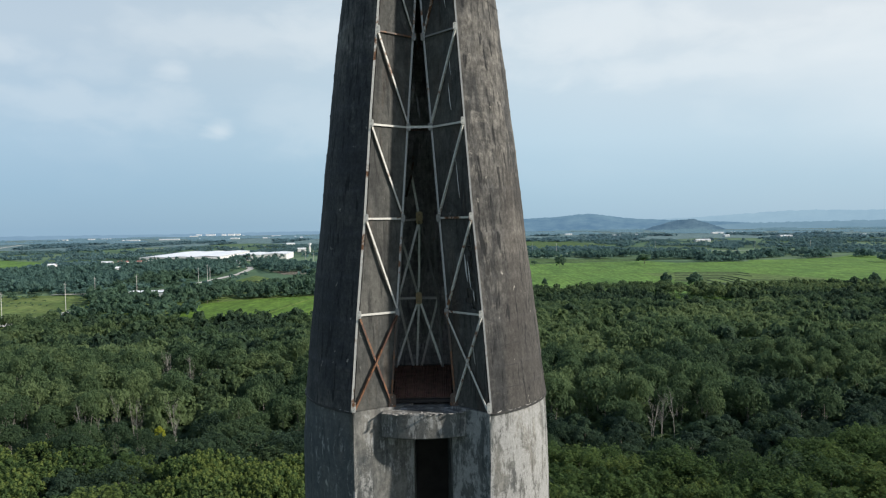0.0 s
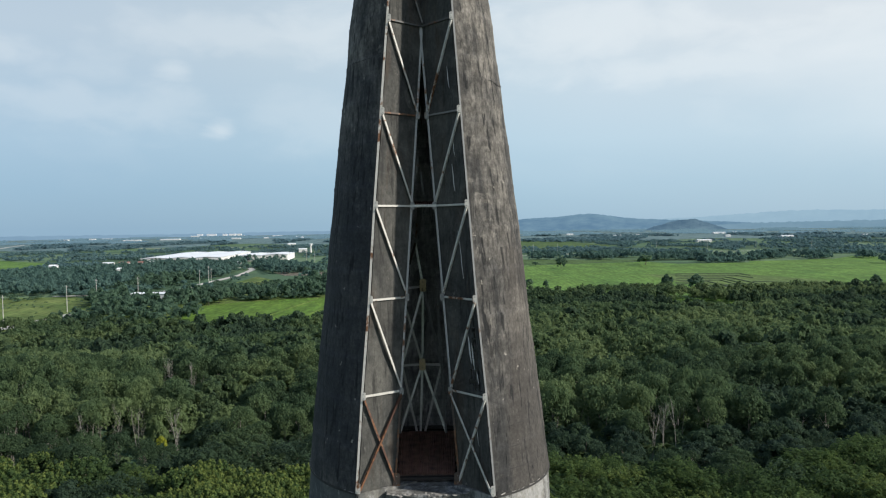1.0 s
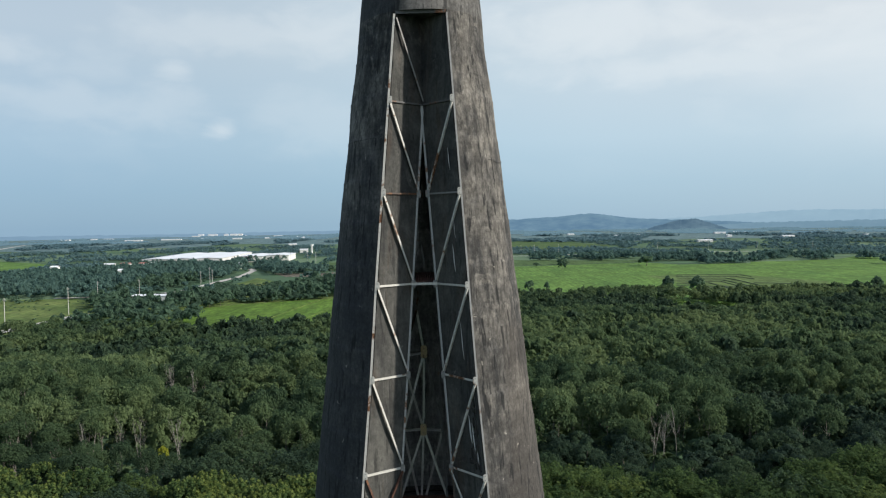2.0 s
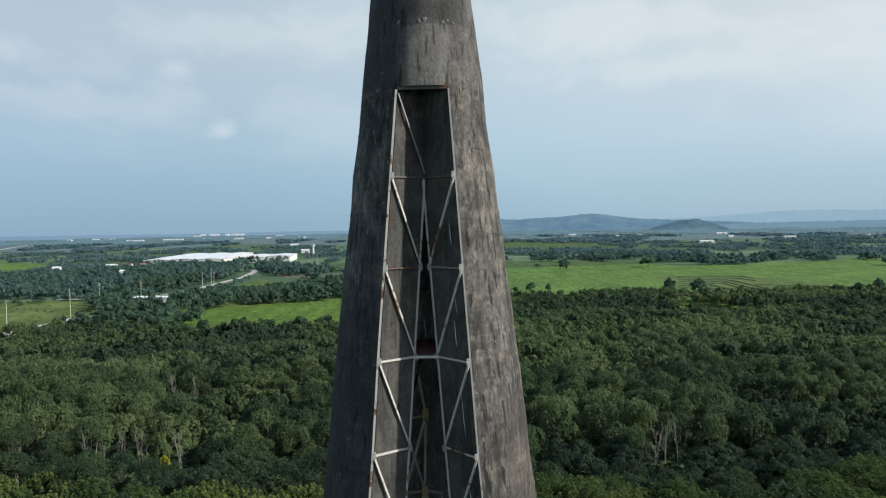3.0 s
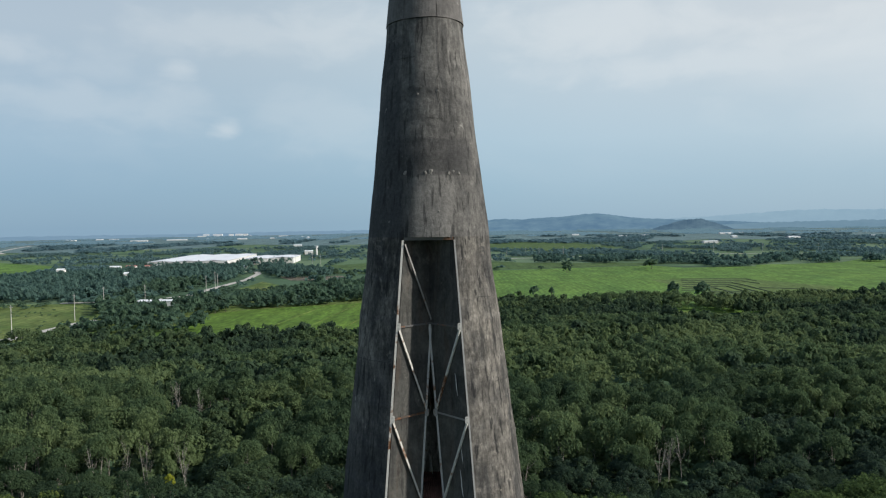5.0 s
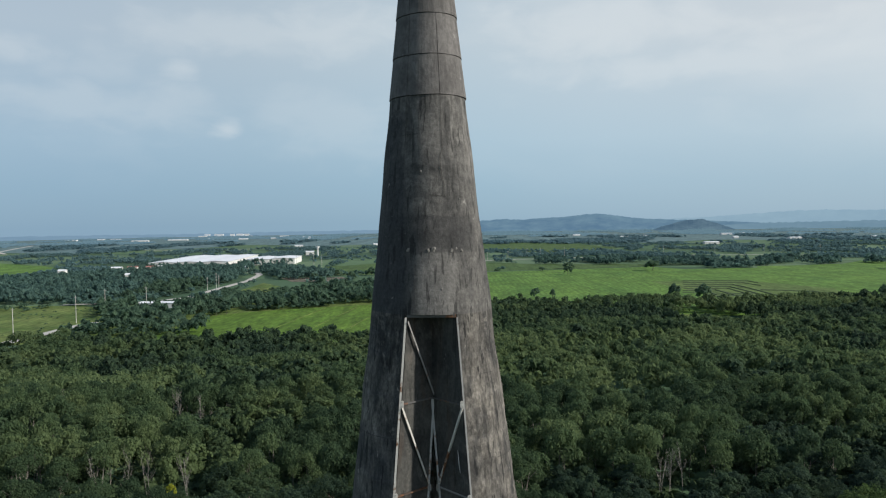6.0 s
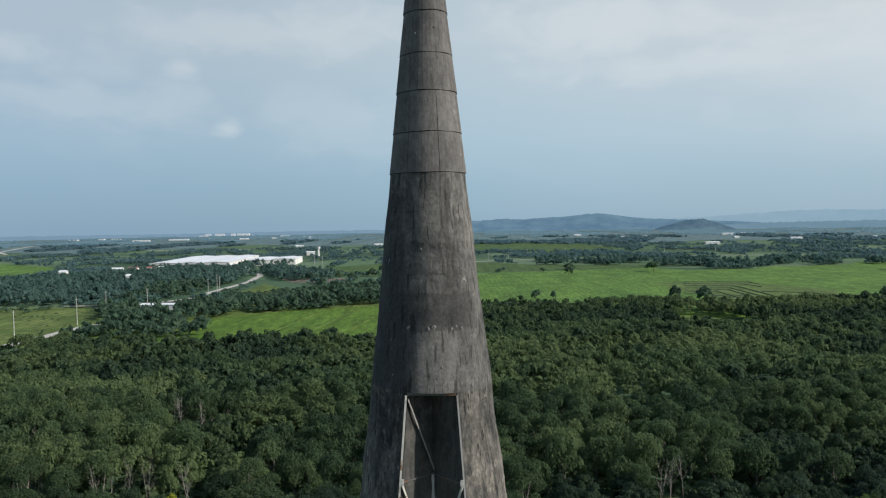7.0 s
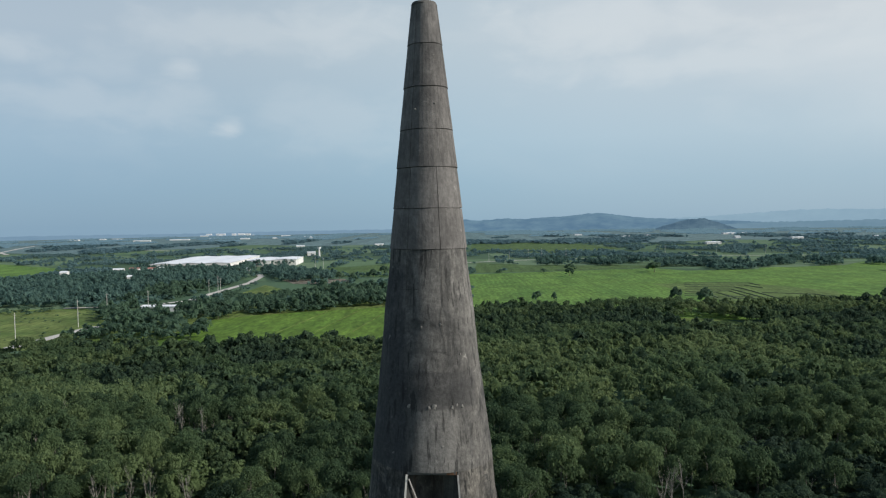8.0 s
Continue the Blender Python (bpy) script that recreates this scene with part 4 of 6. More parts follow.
# the inner lattice mast against the back of the hollow
P_A, P_B, P_C = Vector((-0.09, 1.25, 42.13)), Vector((-0.14, 1.35, 40.07)), Vector((-0.22, 1.42, 38.27))
P_L, P_L0, P_LA = Vector((-0.66, 1.15, 40.08)), Vector((-0.76, 1.25, 38.27)), Vector((-0.50, 1.05, 42.10))
P_R, P_R0, P_RA = Vector((0.36, 1.15, 40.08)), Vector((0.46, 1.25, 38.27)), Vector((0.26, 1.05, 42.10))
PEAK = Vector((-0.27, 1.2, 43.26))
front = (0, -1, 0)
# dull steel on several right-hand bars stands in for their dimmer light
for p, q, m in ((P_C, P_B, MAT_MAST), (P_B, P_A, MAT_MAST), (P_L, P_B, MAT_MAST), (P_B, P_R, MAT_MAST), (P_LA, P_A, MAT_MAST),
                (P_A, P_L, MAT_MAST), (P_B, P_LA.lerp(P_L, 0.25), MAT_MAST), (P_B, P_L0, MAT_MAST), (P_L, P_C + Vector((-0.10, 0, 0)), MAT_MAST),
                (P_B, P_R0, MAT_MAST), (P_R, P_C + Vector((0.12, 0, 0)), MAT_MAST), (P_A, P_R, MAT_STEEL_DULL), (P_B, P_RA, MAT_STEEL_DULL),
                (P_R0, P_R, MAT_STEEL_DULL), (P_R, P_RA, MAT_STEEL_DULL), (P_L0, P_L, MAT_STEEL_DULL), (P_L, P_LA, MAT_STEEL_MID),
                (PEAK, P_A, MAT_MAST), (PEAK, P_LA.lerp(Vector((-0.42, 1.2, 42.77)), 0.9), MAT_STEEL_RUST), (PEAK, PEAK + Vector((0.10, 0.05, 0.85)), MAT_STEEL_DULL)):
    bar("mast_bar", p, q, front, m, 0.058)
plate("mast_gusset", P_A + Vector((0, -0.04, 0.03)), (0, 0, 1), (1, 0, 0), 0.17, 0.33, MAT_OCHRE)
plate("mast_gusset", P_B + Vector((0, -0.04, 0.0)), (0, 0, 1), (1, 0, 0), 0.16, 0.31, MAT_OCHRE)


def strip(p, q, w, material=None):
    """A loose, twisted ribbon of pale sheet, wider in its middle."""
    bm = bmesh.new()
    p, q = Vector(p), Vector(q)
    rows = []
    for i in range(7):
        t = i / 6
        c = p.lerp(q, t) + Vector((0.004 * math.sin(t * 7), 0, 0))
        h = w * (0.15 + 0.85 * math.sin(math.pi * min(t * 0.9 + 0.05, 1.0))) / 2
        rows.append([bm.verts.new(c + Vector((s * h, y, 0))) for s, y in ((-1, 0), (1, 0.004), (1, 0.010), (-1, 0.006))])
    for a, b in zip(rows, rows[1:]):
        for k in range(4):
            bm.faces.new((a[k], a[(k + 1) % 4], b[(k + 1) % 4], b[k]))
    bm.faces.new(rows[0][::-1])
    bm.faces.new(rows[-1])
    bmesh.ops.recalc_face_normals(bm, faces=bm.faces)
    return part("loose_strip", bm, material or MAT_PALE, tower, "thin strip of pale peeling sheet")


def on_wall(z, side, t, off=0.03):
    """A point on a recess wall, t of the way from its front edge to the inner chord."""
    return on_front(z, side, 0.03).lerp(on_inner(z, side), t) + Vector((-0.7 * side, -0.7, 0)) * off


for z0, z1, t, w in ((45.05, 44.45, 0.34, 0.035), (43.35, 42.55, 0.30, 0.028), (43.6, 43.3, 0.33, 0.02), (41.35, 40.75, 0.30, 0.055), (41.2, 40.6, 0.22, 0.04), (45.6, 45.2, 0.25, 0.02),
                     (40.6, 40.35, 0.14, 0.03), (47.2, 46.7, 0.25, 0.03), (39.4, 39.0, 0.3, 0.02)):
    strip(on_wall(z0, 1, t), on_wall(z1, 1, t - 0.03), w * 0.6)
for p, q, w in (((-0.11, -0.55, 45.3), (-0.16, -0.5, 44.85), 0.07), ((-0.06, -0.4, 45.0), (0.02, -0.4, 44.5), 0.05), ((-0.05, -0.2, 46.6), (0.0, -0.2, 46.0), 0.03)):
    strip(p, q, w, MAT_STEEL_DULL)

# ---------------------------------------------------------------- the plain: fields, roads, poles, buildings


def field(name, outline, material, label, lift=0.15):
    bm = bmesh.new()
    bm.faces.new([bm.verts.new((x, y, PLAIN + lift)) for x, y in outline])
    bmesh.ops.triangulate(bm, faces=bm.faces)
    bmesh.ops.recalc_face_normals(bm, faces=bm.faces)
    return tagged(part(name, bm, material), label, "field", kind="structure")


FIELD_RIGHT = [(15, 500), (20, 925), (150, 956), (270, 990), (300, 930), (395, 935), (405, 962), (530, 985), (600, 1060), (640, 900), (560, 700), (430, 480), (200, 480)]
FIELD_LEFT = [(-178, 395), (-176, 512), (-156, 534), (-123, 553), (-48, 582), (-15, 590), (-10, 395)]
FIELD_POLES = [(-420, 400), (-400, 602), (-310, 602), (-257, 552), (-246, 492), (-230, 400)]
field("field", FIELD_RIGHT, MAT_CROP, "wide bright green crop field with faint rows")
field("field", [(-245, 400), (-248, 500), (-190, 590), (-60, 660), (-12, 660), (-8, 400)], MAT_ROUGH, "rough grass round the paddy", 0.12)
field("field", FIELD_LEFT, MAT_PADDY, "vivid green young paddy field", 0.35)
field("field", FIELD_POLES, MAT_ROUGH, "rough green pasture beside the pole line")
field("field", [(25, 945), (40, 1168), (126, 1086), (284, 1045), (270, 1000), (150, 964)], MAT_DULL, "dull green crop strip")
field("field", [(-900, 1400), (-651, 1194), (-592, 1012), (-600, 945), (-900, 930)], MAT_CROP, "green field beyond the woods")
field("field", [(-212, 716), (-212, 811), (-180, 758), (-179, 684)], MAT_ROUGH, "small rough green field beside the road")
field("field", [(-209, 880), (-133, 883), (-113, 817), (-182, 820)], MAT_FALLOW, "bare grey-brown fallow plot")
field("field", [(-191, 1098), (-103, 1175), (-60, 1170), (-40, 900), (-146, 921)], MAT_DULL, "dull green field")
field("field", [(40, 1640), (60, 2240), (326, 2100), (383, 1645), (228, 1480)], MAT_DULL, "pale green far field")
field("field", [(900, 1750), (1150, 1700), (1250, 1450), (1020, 1500)], MAT_DULL, "pale green far field")
field("clearing", [(160 + 30 * math.cos(a), 446 + 46 * math.sin(a)) for a in np.linspace(0, 2 * math.pi, 18, endpoint=False)], MAT_ROUGH, "small grassy clearing in the woods", 0.3)
frng = random.Random(5)
bm = bmesh.new()
rows = [[bm.verts.new((rr * math.sin(a), rr * math.cos(a), PLAIN + 0.3)) for rr in (2250.0 + 130.0 * math.sin(a * 17) + 90.0 * math.sin(a * 41), 3300.0, 4940.0)] for a in np.linspace(-0.75, 0.75, 70)]
for p, q in zip(rows, rows[1:]):
    for k in range(2):
        bm.faces.new((p[k], q[k], q[k + 1], p[k + 1]))
bmesh.ops.recalc_face_normals(bm, faces=bm.faces)
tagged(part("field", bm, MAT_FARPLAIN), "far fields of the plain, blue-green from painted haze", "field", kind="structure")
field("terraced_plot", [(206, 752), (300, 748), (345, 655), (318, 575), (222, 575)], MAT_PLOT, "pale green terraced plots below the crop", 0.2)
# bunds of the terraced plot
BUNDS = [[(241, 754), (303, 742), (303, 716)], [(234, 732), (289, 719), (294, 688)], [(228, 711), (273, 703), (274, 680), (268, 580)], [(221, 688), (262, 682), (259, 565)], [(214, 667), (254, 666), (250, 591)],
         [(208, 650), (238, 653), (237, 597)], [(203, 634), (226, 635), (224, 612)], [(215, 615), (259, 618)], [(214, 600), (248, 602)], [(276, 647), (312, 627), (322, 593)]]
for pts in BUNDS:
    bm = bmesh.new()
    rows = []
    for x, y in pts:
        rows.append([bm.verts.new((x + dx, y + dy, PLAIN + dz)) for dx, dy, dz in ((-0.7, -1.0, 0.2), (-0.4, 0, 0.75), (0.4, 1.0, 0.75), (0.9, 2.4, 0.2))])
    for p, q in zip(rows, rows[1:]):
        for k in range(3):
            bm.faces.new((p[k], q[k], q[k + 1], p[k + 1]))
    tagged(part("bund", bm, MAT_BUND), "dark earth bund between terraced plots", "bund", "field bunds", "structure")
for k in range(5):
    bm = bmesh.new()
    x = -112 + 24 * k
    slab(bm, [(x, 450, PLAIN + 0.36), (x + 0.5, 450, PLAIN + 0.36), (x + 14.5, 556 + 3 * k, PLAIN + 0.36), (x + 14, 556 + 3 * k, PLAIN + 0.36)], (0, 0, 0.3))
    tagged(part("bund", bm, MAT_ROUGH), "low grassy bund across the paddy", "bund", "field bunds", "structure")


def ribbon(name, pts, width, label):
    bm = bmesh.new()
    prev = None
    for i, (x, y) in enumerate(pts):
        a, b = Vector(pts[max(i - 1, 0)]), Vector(pts[min(i + 1, len(pts) - 1)])
        d = (b - a).normalized()
        n = Vector((-d.y, d.x)) * width / 2
        row = [bm.verts.new((x + s * n.x, y + s * n.y, PLAIN + 0.45)) for s in (-1, 1)]
        if prev:
            bm.faces.new((prev[0], row[0], row[1], prev[1]))
        prev = row
    bmesh.ops.recalc_face_normals(bm, faces=bm.faces)
    return tagged(part(name, bm, MAT_ROAD), label, "road", kind="structure")


ribbon("road", [(-256, 400), (-252, 430), (-249, 470), (-246, 492)], 9, "pale concrete road end beside the pasture")
ribbon("road", [(-330, 606), (-262, 622), (-240, 655), (-241, 700), (-240, 750), (-238, 840), (-251, 942), (-275, 1010)], 8, "pale concrete road through the trees")
ribbon("road", [(-900, 2050), (-700, 1900), (-480, 1980)], 10, "pale far road")
ribbon("road", [(-1150, 1850), (-1272, 2014), (-1420, 2340), (-1569, 2696)], 11, "pale far road")
ribbon("road", [(20, 1180), (130, 1230), (400, 1290), (800, 1200)], 7, "pale road behind the fields")


def pole(x, y, h):
    ob = holder("utility_pole", Matrix.Translation((x, y, PLAIN)))
    bm = bmesh.new()
    bmesh.ops.create_cone(bm, cap_ends=True, segments=8, radius1=0.24, radius2=0.14, depth=h, matrix=Matrix.Translation((0, 0, h / 2)))
    part("pole_shaft", bm, MAT_POLE, ob)
    bm = bmesh.new()
    box(bm, (-1.1, -0.08, h - 1.4), (1.1, 0.08, h - 1.2))
    part("cross_arm", bm, MAT_POLE, ob)
    return tagged(ob, "tall pale concrete utility pole with short cross arm", "utility pole", "utility poles")


for x, y, h in ((-265, 431, 18), (-258, 491, 19), (-257, 531, 20), (-233, 547, 20), (-232, 682, 17), (-226, 690, 20), (-233, 719, 16), (-263, 1076, 18), (-247, 1073, 17), (-236, 1097, 18),
                (-212, 1110, 18), (-196, 1090, 18), (135, 1290, 17), (160, 1300, 17), (205, 1310, 17), (390, 1330, 17), (480, 1320, 17), (560, 1300, 17), (640, 1260, 17), (60, 1200, 15), (95, 1210, 15)):
    pole(x, y, h)


def shed(name, x, y, w, d, h, turn, roof, label, rise=0.16, category="building"):
    ob = holder(name, Matrix.Translation((x, y, PLAIN)) @ pose(0, 0, 0, 0, 0, turn))
    bm = bmesh.new()
    box(bm, (-w / 2, -d / 2, 0), (w / 2, d / 2, h))
    part("wall", bm, MAT_WALL, ob)
    bm = bmesh.new()
    e = 0.03 * d
    prof = [(-d / 2 - e, h + 0.02), (0, h + rise * d / 2), (d / 2 + e, h + 0.02), (d / 2 + e, h + 0.3), (0, h + rise * d / 2 + 0.3), (-d / 2 - e, h + 0.3)]
    a, b = [[bm.verts.new((s * (w / 2 + 0.5), py, pz)) for py, pz in prof] for s in (-1, 1)]
    for k in range(6):
        bm.faces.new((a[k], a[(k + 1) % 6], b[(k + 1) % 6], b[k]))
    bm.faces.new(a[::-1])
    bm.faces.new(b)
    bmesh.ops.recalc_face_normals(bm, faces=bm.faces)
    part("roof", bm, roof, ob)
    n = max(2, min(8, int(w / 6)))
    for k in range(n if y < 1000 else 0):
        bm = bmesh.new()
        cx = -w / 2 + w * (k + 0.5) / n
        box(bm, (cx - 0.25 * w / n, -d / 2 - 0.06, h * 0.3), (cx + 0.25 * w / n, -d / 2 - 0.004, h * 0.7))
        part("window", bm, MAT_JOINT, ob)
    return tagged(ob, label, category)


HALL_ROWS = ((-443, 1196, 39, 238, 11.0, 4.3), (-404, 1199, 39, 238, 11.0, 4.3), (-365, 1202, 39, 238, 11.0, 4.3), (-322, 1228, 40, 105, 9.0, 4.3), (-281, 1234, 38, 90, 9.5, 4.3))
for x, y, w, d, h, turn in HALL_ROWS:
    shed("factory_hall", x, y, d, w - 0.6, h, turn + 90.0, MAT_ROOF, "long white-roofed factory hall beyond the woods", 0.06)
shed("low_shed", -232, 580, 38, 10, 4, -4, MAT_ROOF, "low white roadside shed among trees")
for x, y, w, roof, col in ((-480, 1030, 22, MAT_ROOF, "white"), (-462, 1042, 20, MAT_RED, "red"), (-436, 1042, 18, MAT_RED, "red"), (-424, 1046, 10, MAT_ROOF, "white"), (-534, 985, 14, MAT_ROOF, "white"), (-396, 884, 14, MAT_ROOF, "white"),
                           (-300, 1532, 26, MAT_ROOF, "white"), (-420, 1990, 34, MAT_ROOF, "white"), (-205, 2020, 36, MAT_ROOF, "white"), (-286, 1000, 12, MAT_ROOF, "white")):
    shed("house", x, y, w * 0.65, 9, 7.0, 8, roof, f"small house with {col} roof among trees", 0.35, "house")
for x, y, w in ((605, 2540, 34), (710, 2640, 60), (1000, 2115, 44), (650, 1815, 46), (1060, 2790, 60), (1140, 2800, 70), (1230, 2110, 26), (-600, 3170, 70), (-1370, 3175, 90), (900, 2300, 20), (-1500, 4440, 40), (-1450, 4450, 24), (-1415, 4430, 46), (-1340, 4420, 30), (-1300, 4440, 50), (-1250, 4410, 36), (-900, 3900, 60), (-1650, 3300, 40), (520, 3000, 34), (-1900, 3600, 70), (-1800, 3700, 40), (-1700, 3650, 60), (-1600, 3500, 30), (-1250, 3300, 110), (-1120, 3350, 40), (-950, 3300, 50), (-820, 3350, 36), (-700, 3500, 44), (-1480, 4300, 60), (-1390, 4300, 40), (-1210, 4300, 60)):
    shed("warehouse", x, y, w * 0.8, 18, 12 if y > 4400 else 4 if y > 2900 else 5, 4, MAT_ROOF, "far white-roofed warehouse in the plain", 0.16)
water_tower = holder("water_tower", Matrix.Translation((-272, 1469, PLAIN)))
bm = bmesh.new()
bmesh.ops.create_cone(bm, cap_ends=True, segments=12, radius1=2.2, radius2=1.6, depth=19, matrix=Matrix.Translation((0, 0, 9.5)))
part("column", bm, MAT_WALL, water_tower)
bm = bmesh.new()
bmesh.ops.create_cone(bm, cap_ends=True, segments=14, radius1=3.0, radius2=4.2, depth=4, matrix=Matrix.Translation((0, 0, 18)))
part("tank", bm, MAT_ROOF, water_tower)
tagged(water_tower, "slim white water tower beside the factory", "water tower")

# ---------------------------------------------------------------- hills and distance


def hill(name, r, profile, material, label, base=PLAIN - 6, depth=260.0):
    """A rounded ridge along an arc round the place; profile: bearing in degrees from straight ahead, height."""
    bm = bmesh.new()
    bs = [b for b, _ in profile]
    n = 220
    rows = []
    for i in range(n + 1):
        b = bs[0] + (bs[-1] - bs[0]) * i / n
        h = float(np.interp(b, bs, [h for _, h in profile]))
        h += (h - base) * 0.03 * noise.noise(Vector((b * 2.3, r * 0.01, 0.0))) + 4.5 * noise.noise(Vector((b * 1.7, r * 0.02, 3.0))) + 2.5 * noise.noise(Vector((b * 6.1, r * 0.02, 3.0))) + 3.0 * noise.noise(Vector((b * 19.0, r * 0.02, 5.0)))
        a = radians(b)
        d = Vector((math.sin(a), math.cos(a), 0))
        rows.append([bm.verts.new(d * rr + Vector((0, 0, z))) for rr, z in ((r - depth, base), (r - depth * 0.6, base + (h - base) * 0.45), (r - depth * 0.25, base + (h - base) * 0.85), (r, h), (r + 60, base))])
    for p, q in zip(rows, rows[1:]):
        for k in range(4):
            bm.faces.new((p[k], q[k], q[k + 1], p[k + 1])).smooth = True
    return tagged(part(name, bm, material), label, "backdrop", kind="structure")


# haze band added along the horizon, glowing in the low sky's blue
hill("backdrop_plain", 4900, [(-44, 3), (-30, 6), (-20, 2), (-10, 6), (0, 4), (12, 8), (44, 4)], MAT_HAZE, "glowing blue haze band along the plain's far edge", depth=420.0)
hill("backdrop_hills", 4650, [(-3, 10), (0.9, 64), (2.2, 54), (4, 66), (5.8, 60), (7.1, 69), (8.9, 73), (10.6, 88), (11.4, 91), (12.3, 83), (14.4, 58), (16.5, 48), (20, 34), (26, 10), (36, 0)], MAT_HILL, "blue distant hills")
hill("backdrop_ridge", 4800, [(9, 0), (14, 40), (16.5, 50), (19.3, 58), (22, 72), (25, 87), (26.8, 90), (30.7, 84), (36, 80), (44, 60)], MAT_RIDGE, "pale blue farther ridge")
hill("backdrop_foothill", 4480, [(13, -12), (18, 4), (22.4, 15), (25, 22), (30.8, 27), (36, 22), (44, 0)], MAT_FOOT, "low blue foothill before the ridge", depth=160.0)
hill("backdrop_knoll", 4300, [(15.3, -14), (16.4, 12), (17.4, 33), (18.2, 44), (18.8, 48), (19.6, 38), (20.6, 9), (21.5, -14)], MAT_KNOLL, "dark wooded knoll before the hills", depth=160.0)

# ---------------------------------------------------------------- woods
rng = np.random.default_rng(7)


def leaf_quads(rng, p, n, size, loose, slim=1.0, along=None):
    """Leaf clumps at the points p, turned roughly along n; along: the way in which long leaves point."""
    k = len(p)
    f = n + rng.normal(scale=loose, size=(k, 3))
    f /= np.linalg.norm(f, axis=1)[:, None]
    s = np.cross(f, rng.normal(size=(k, 3)) if along is None else along + rng.normal(scale=0.55, size=(k, 3)))
    s /= np.linalg.norm(s, axis=1)[:, None]
    t = np.cross(f, s)
    s = s * slim
    w = size * rng.uniform(0.55, 1.35, (k, 1))
    v = np.stack((p - s * w - t * w * 0.7, p + s * w - t * w * 0.5, p + t * w * 1.2 + s * w * 0.15), 1)
    return v.reshape(-1, 3)


def broad_crown(rng, leaves, size, lobes=11, low=0.42):
    """Crown of a broadleaf tree of unit height and width: a dome of uneven lobes with gaps between them."""
    cs, rs = [], []
    skew = rng.uniform(-0.10, 0.10, 2)
    for i in range(lobes):
        a = rng.uniform(0, 2 * np.pi)
        d = 0.44 * np.sqrt(rng.uniform(0.0, 1.0))
        z = 0.86 - 1.05 * d * d / 0.42 * rng.uniform(0.5, 1.25) - rng.uniform(0, 0.16)
        cs.append((d * np.cos(a) + skew[0] * z, d * np.sin(a) + skew[1] * z, max(z, low)))
        rs.append(rng.uniform(0.085, 0.20) * np.sqrt(14.0 / max(lobes, 14)))
    cs, rs = np.array(cs), np.array(rs)
    pick = rng.choice(lobes, leaves, p=rs ** 2 / (rs ** 2).sum())
    n = rng.normal(size=(leaves, 3))
    n[:, 2] = n[:, 2] * 0.8 + 0.45
    n /= np.linalg.norm(n, axis=1)[:, None]
    p = cs[pick] + n * rs[pick][:, None] * rng.uniform(0.70, 1.10, (leaves, 1)) * np.array([1, 1, 0.72])
    dome = p - np.array([0, 0, 0.40])
    dome /= np.linalg.norm(dome, axis=1)[:, None]
    return leaf_quads(rng, p, 0.75 * n + 0.45 * dome + np.array([0, 0, 0.25]), size, 0.36)


def feather_crown(rng, leaves, size, plumes=12):
    """Crown of a light, feathery tree: an umbrella of soft rounded puffs of fine leaf on bare stems, thinning out below."""
    p, n = [], []
    m = leaves // plumes
    for i in range(plumes):
        a = i * 2.4 + rng.uniform(-0.5, 0.5)
        d = 0.40 * np.sqrt((i + 0.5) / plumes) * rng.uniform(0.75, 1.2)
        c = np.array([d * np.cos(a), d * np.sin(a), 0.90 - 1.5 * d * d * rng.uniform(0.7, 1.4) - rng.uniform(0, 0.10)])
        r = rng.uniform(0.11, 0.18) * np.sqrt(12.0 / plumes)
        u = rng.normal(size=(m, 3))
        u[:, 2] = u[:, 2] * 0.9 + 0.35
        u /= np.linalg.norm(u, axis=1)[:, None]
        q = c + u * r * np.cbrt(rng.uniform(0.25, 1.8, (m, 1))) * np.array([1, 1, 0.62])
        hang = rng.uniform(size=m) < 0.16
        q[hang, 2] -= rng.exponential(0.07, hang.sum())
        p.append(q)
        n.append(u)
    p, n = np.concatenate(p), np.concatenate(n)
    dome = p - np.array([0, 0, 0.45])
    dome /= np.linalg.norm(dome, axis=1)[:, None]
    return leaf_quads(rng, p, 0.5 * n + 0.6 * dome + np.array([0, 0, 0.35]), size, 0.55, 0.7)


def tier_crown(rng, leaves, size, sprays=46):
    """Wide flat-topped crown of level sprays of leaf, one above another, that merges with its neighbours."""
    p, n = [], []
    m = leaves // sprays
    for i in range(sprays):
        a = i * 2.4 + rng.uniform(-0.4, 0.4)
        d = 0.50 * np.sqrt((i + 0.5) / sprays)
        c = np.array([d * np.cos(a), d * np.sin(a), 0.95 - 1.05 * d * d * rng.uniform(0.6, 1.3) - rng.uniform(0, 0.19)])
        r = rng.uniform(0.060, 0.115) * np.sqrt(46.0 / sprays)
        b = rng.uniform(0, 2 * np.pi, m)
        e = np.sqrt(rng.uniform(0, 1, m)) * r
        stretch = rng.uniform(0.6, 1.5)
        q = np.stack((e * np.cos(b) * stretch, e * np.sin(b) / stretch, rng.normal(scale=0.010, size=m) - 1.6 * e * e / r), 1)
        t = rng.uniform(0, np.pi)
        q[:, 0], q[:, 1] = q[:, 0] * np.cos(t) - q[:, 1] * np.sin(t), q[:, 0] * np.sin(t) + q[:, 1] * np.cos(t)
        p.append(c + q)
        n.append(np.stack((np.cos(b) * 0.35, np.sin(b) * 0.35, np.ones(m)), 1))
    return leaf_quads(rng, np.concatenate(p), np.concatenate(n), size, 0.42)


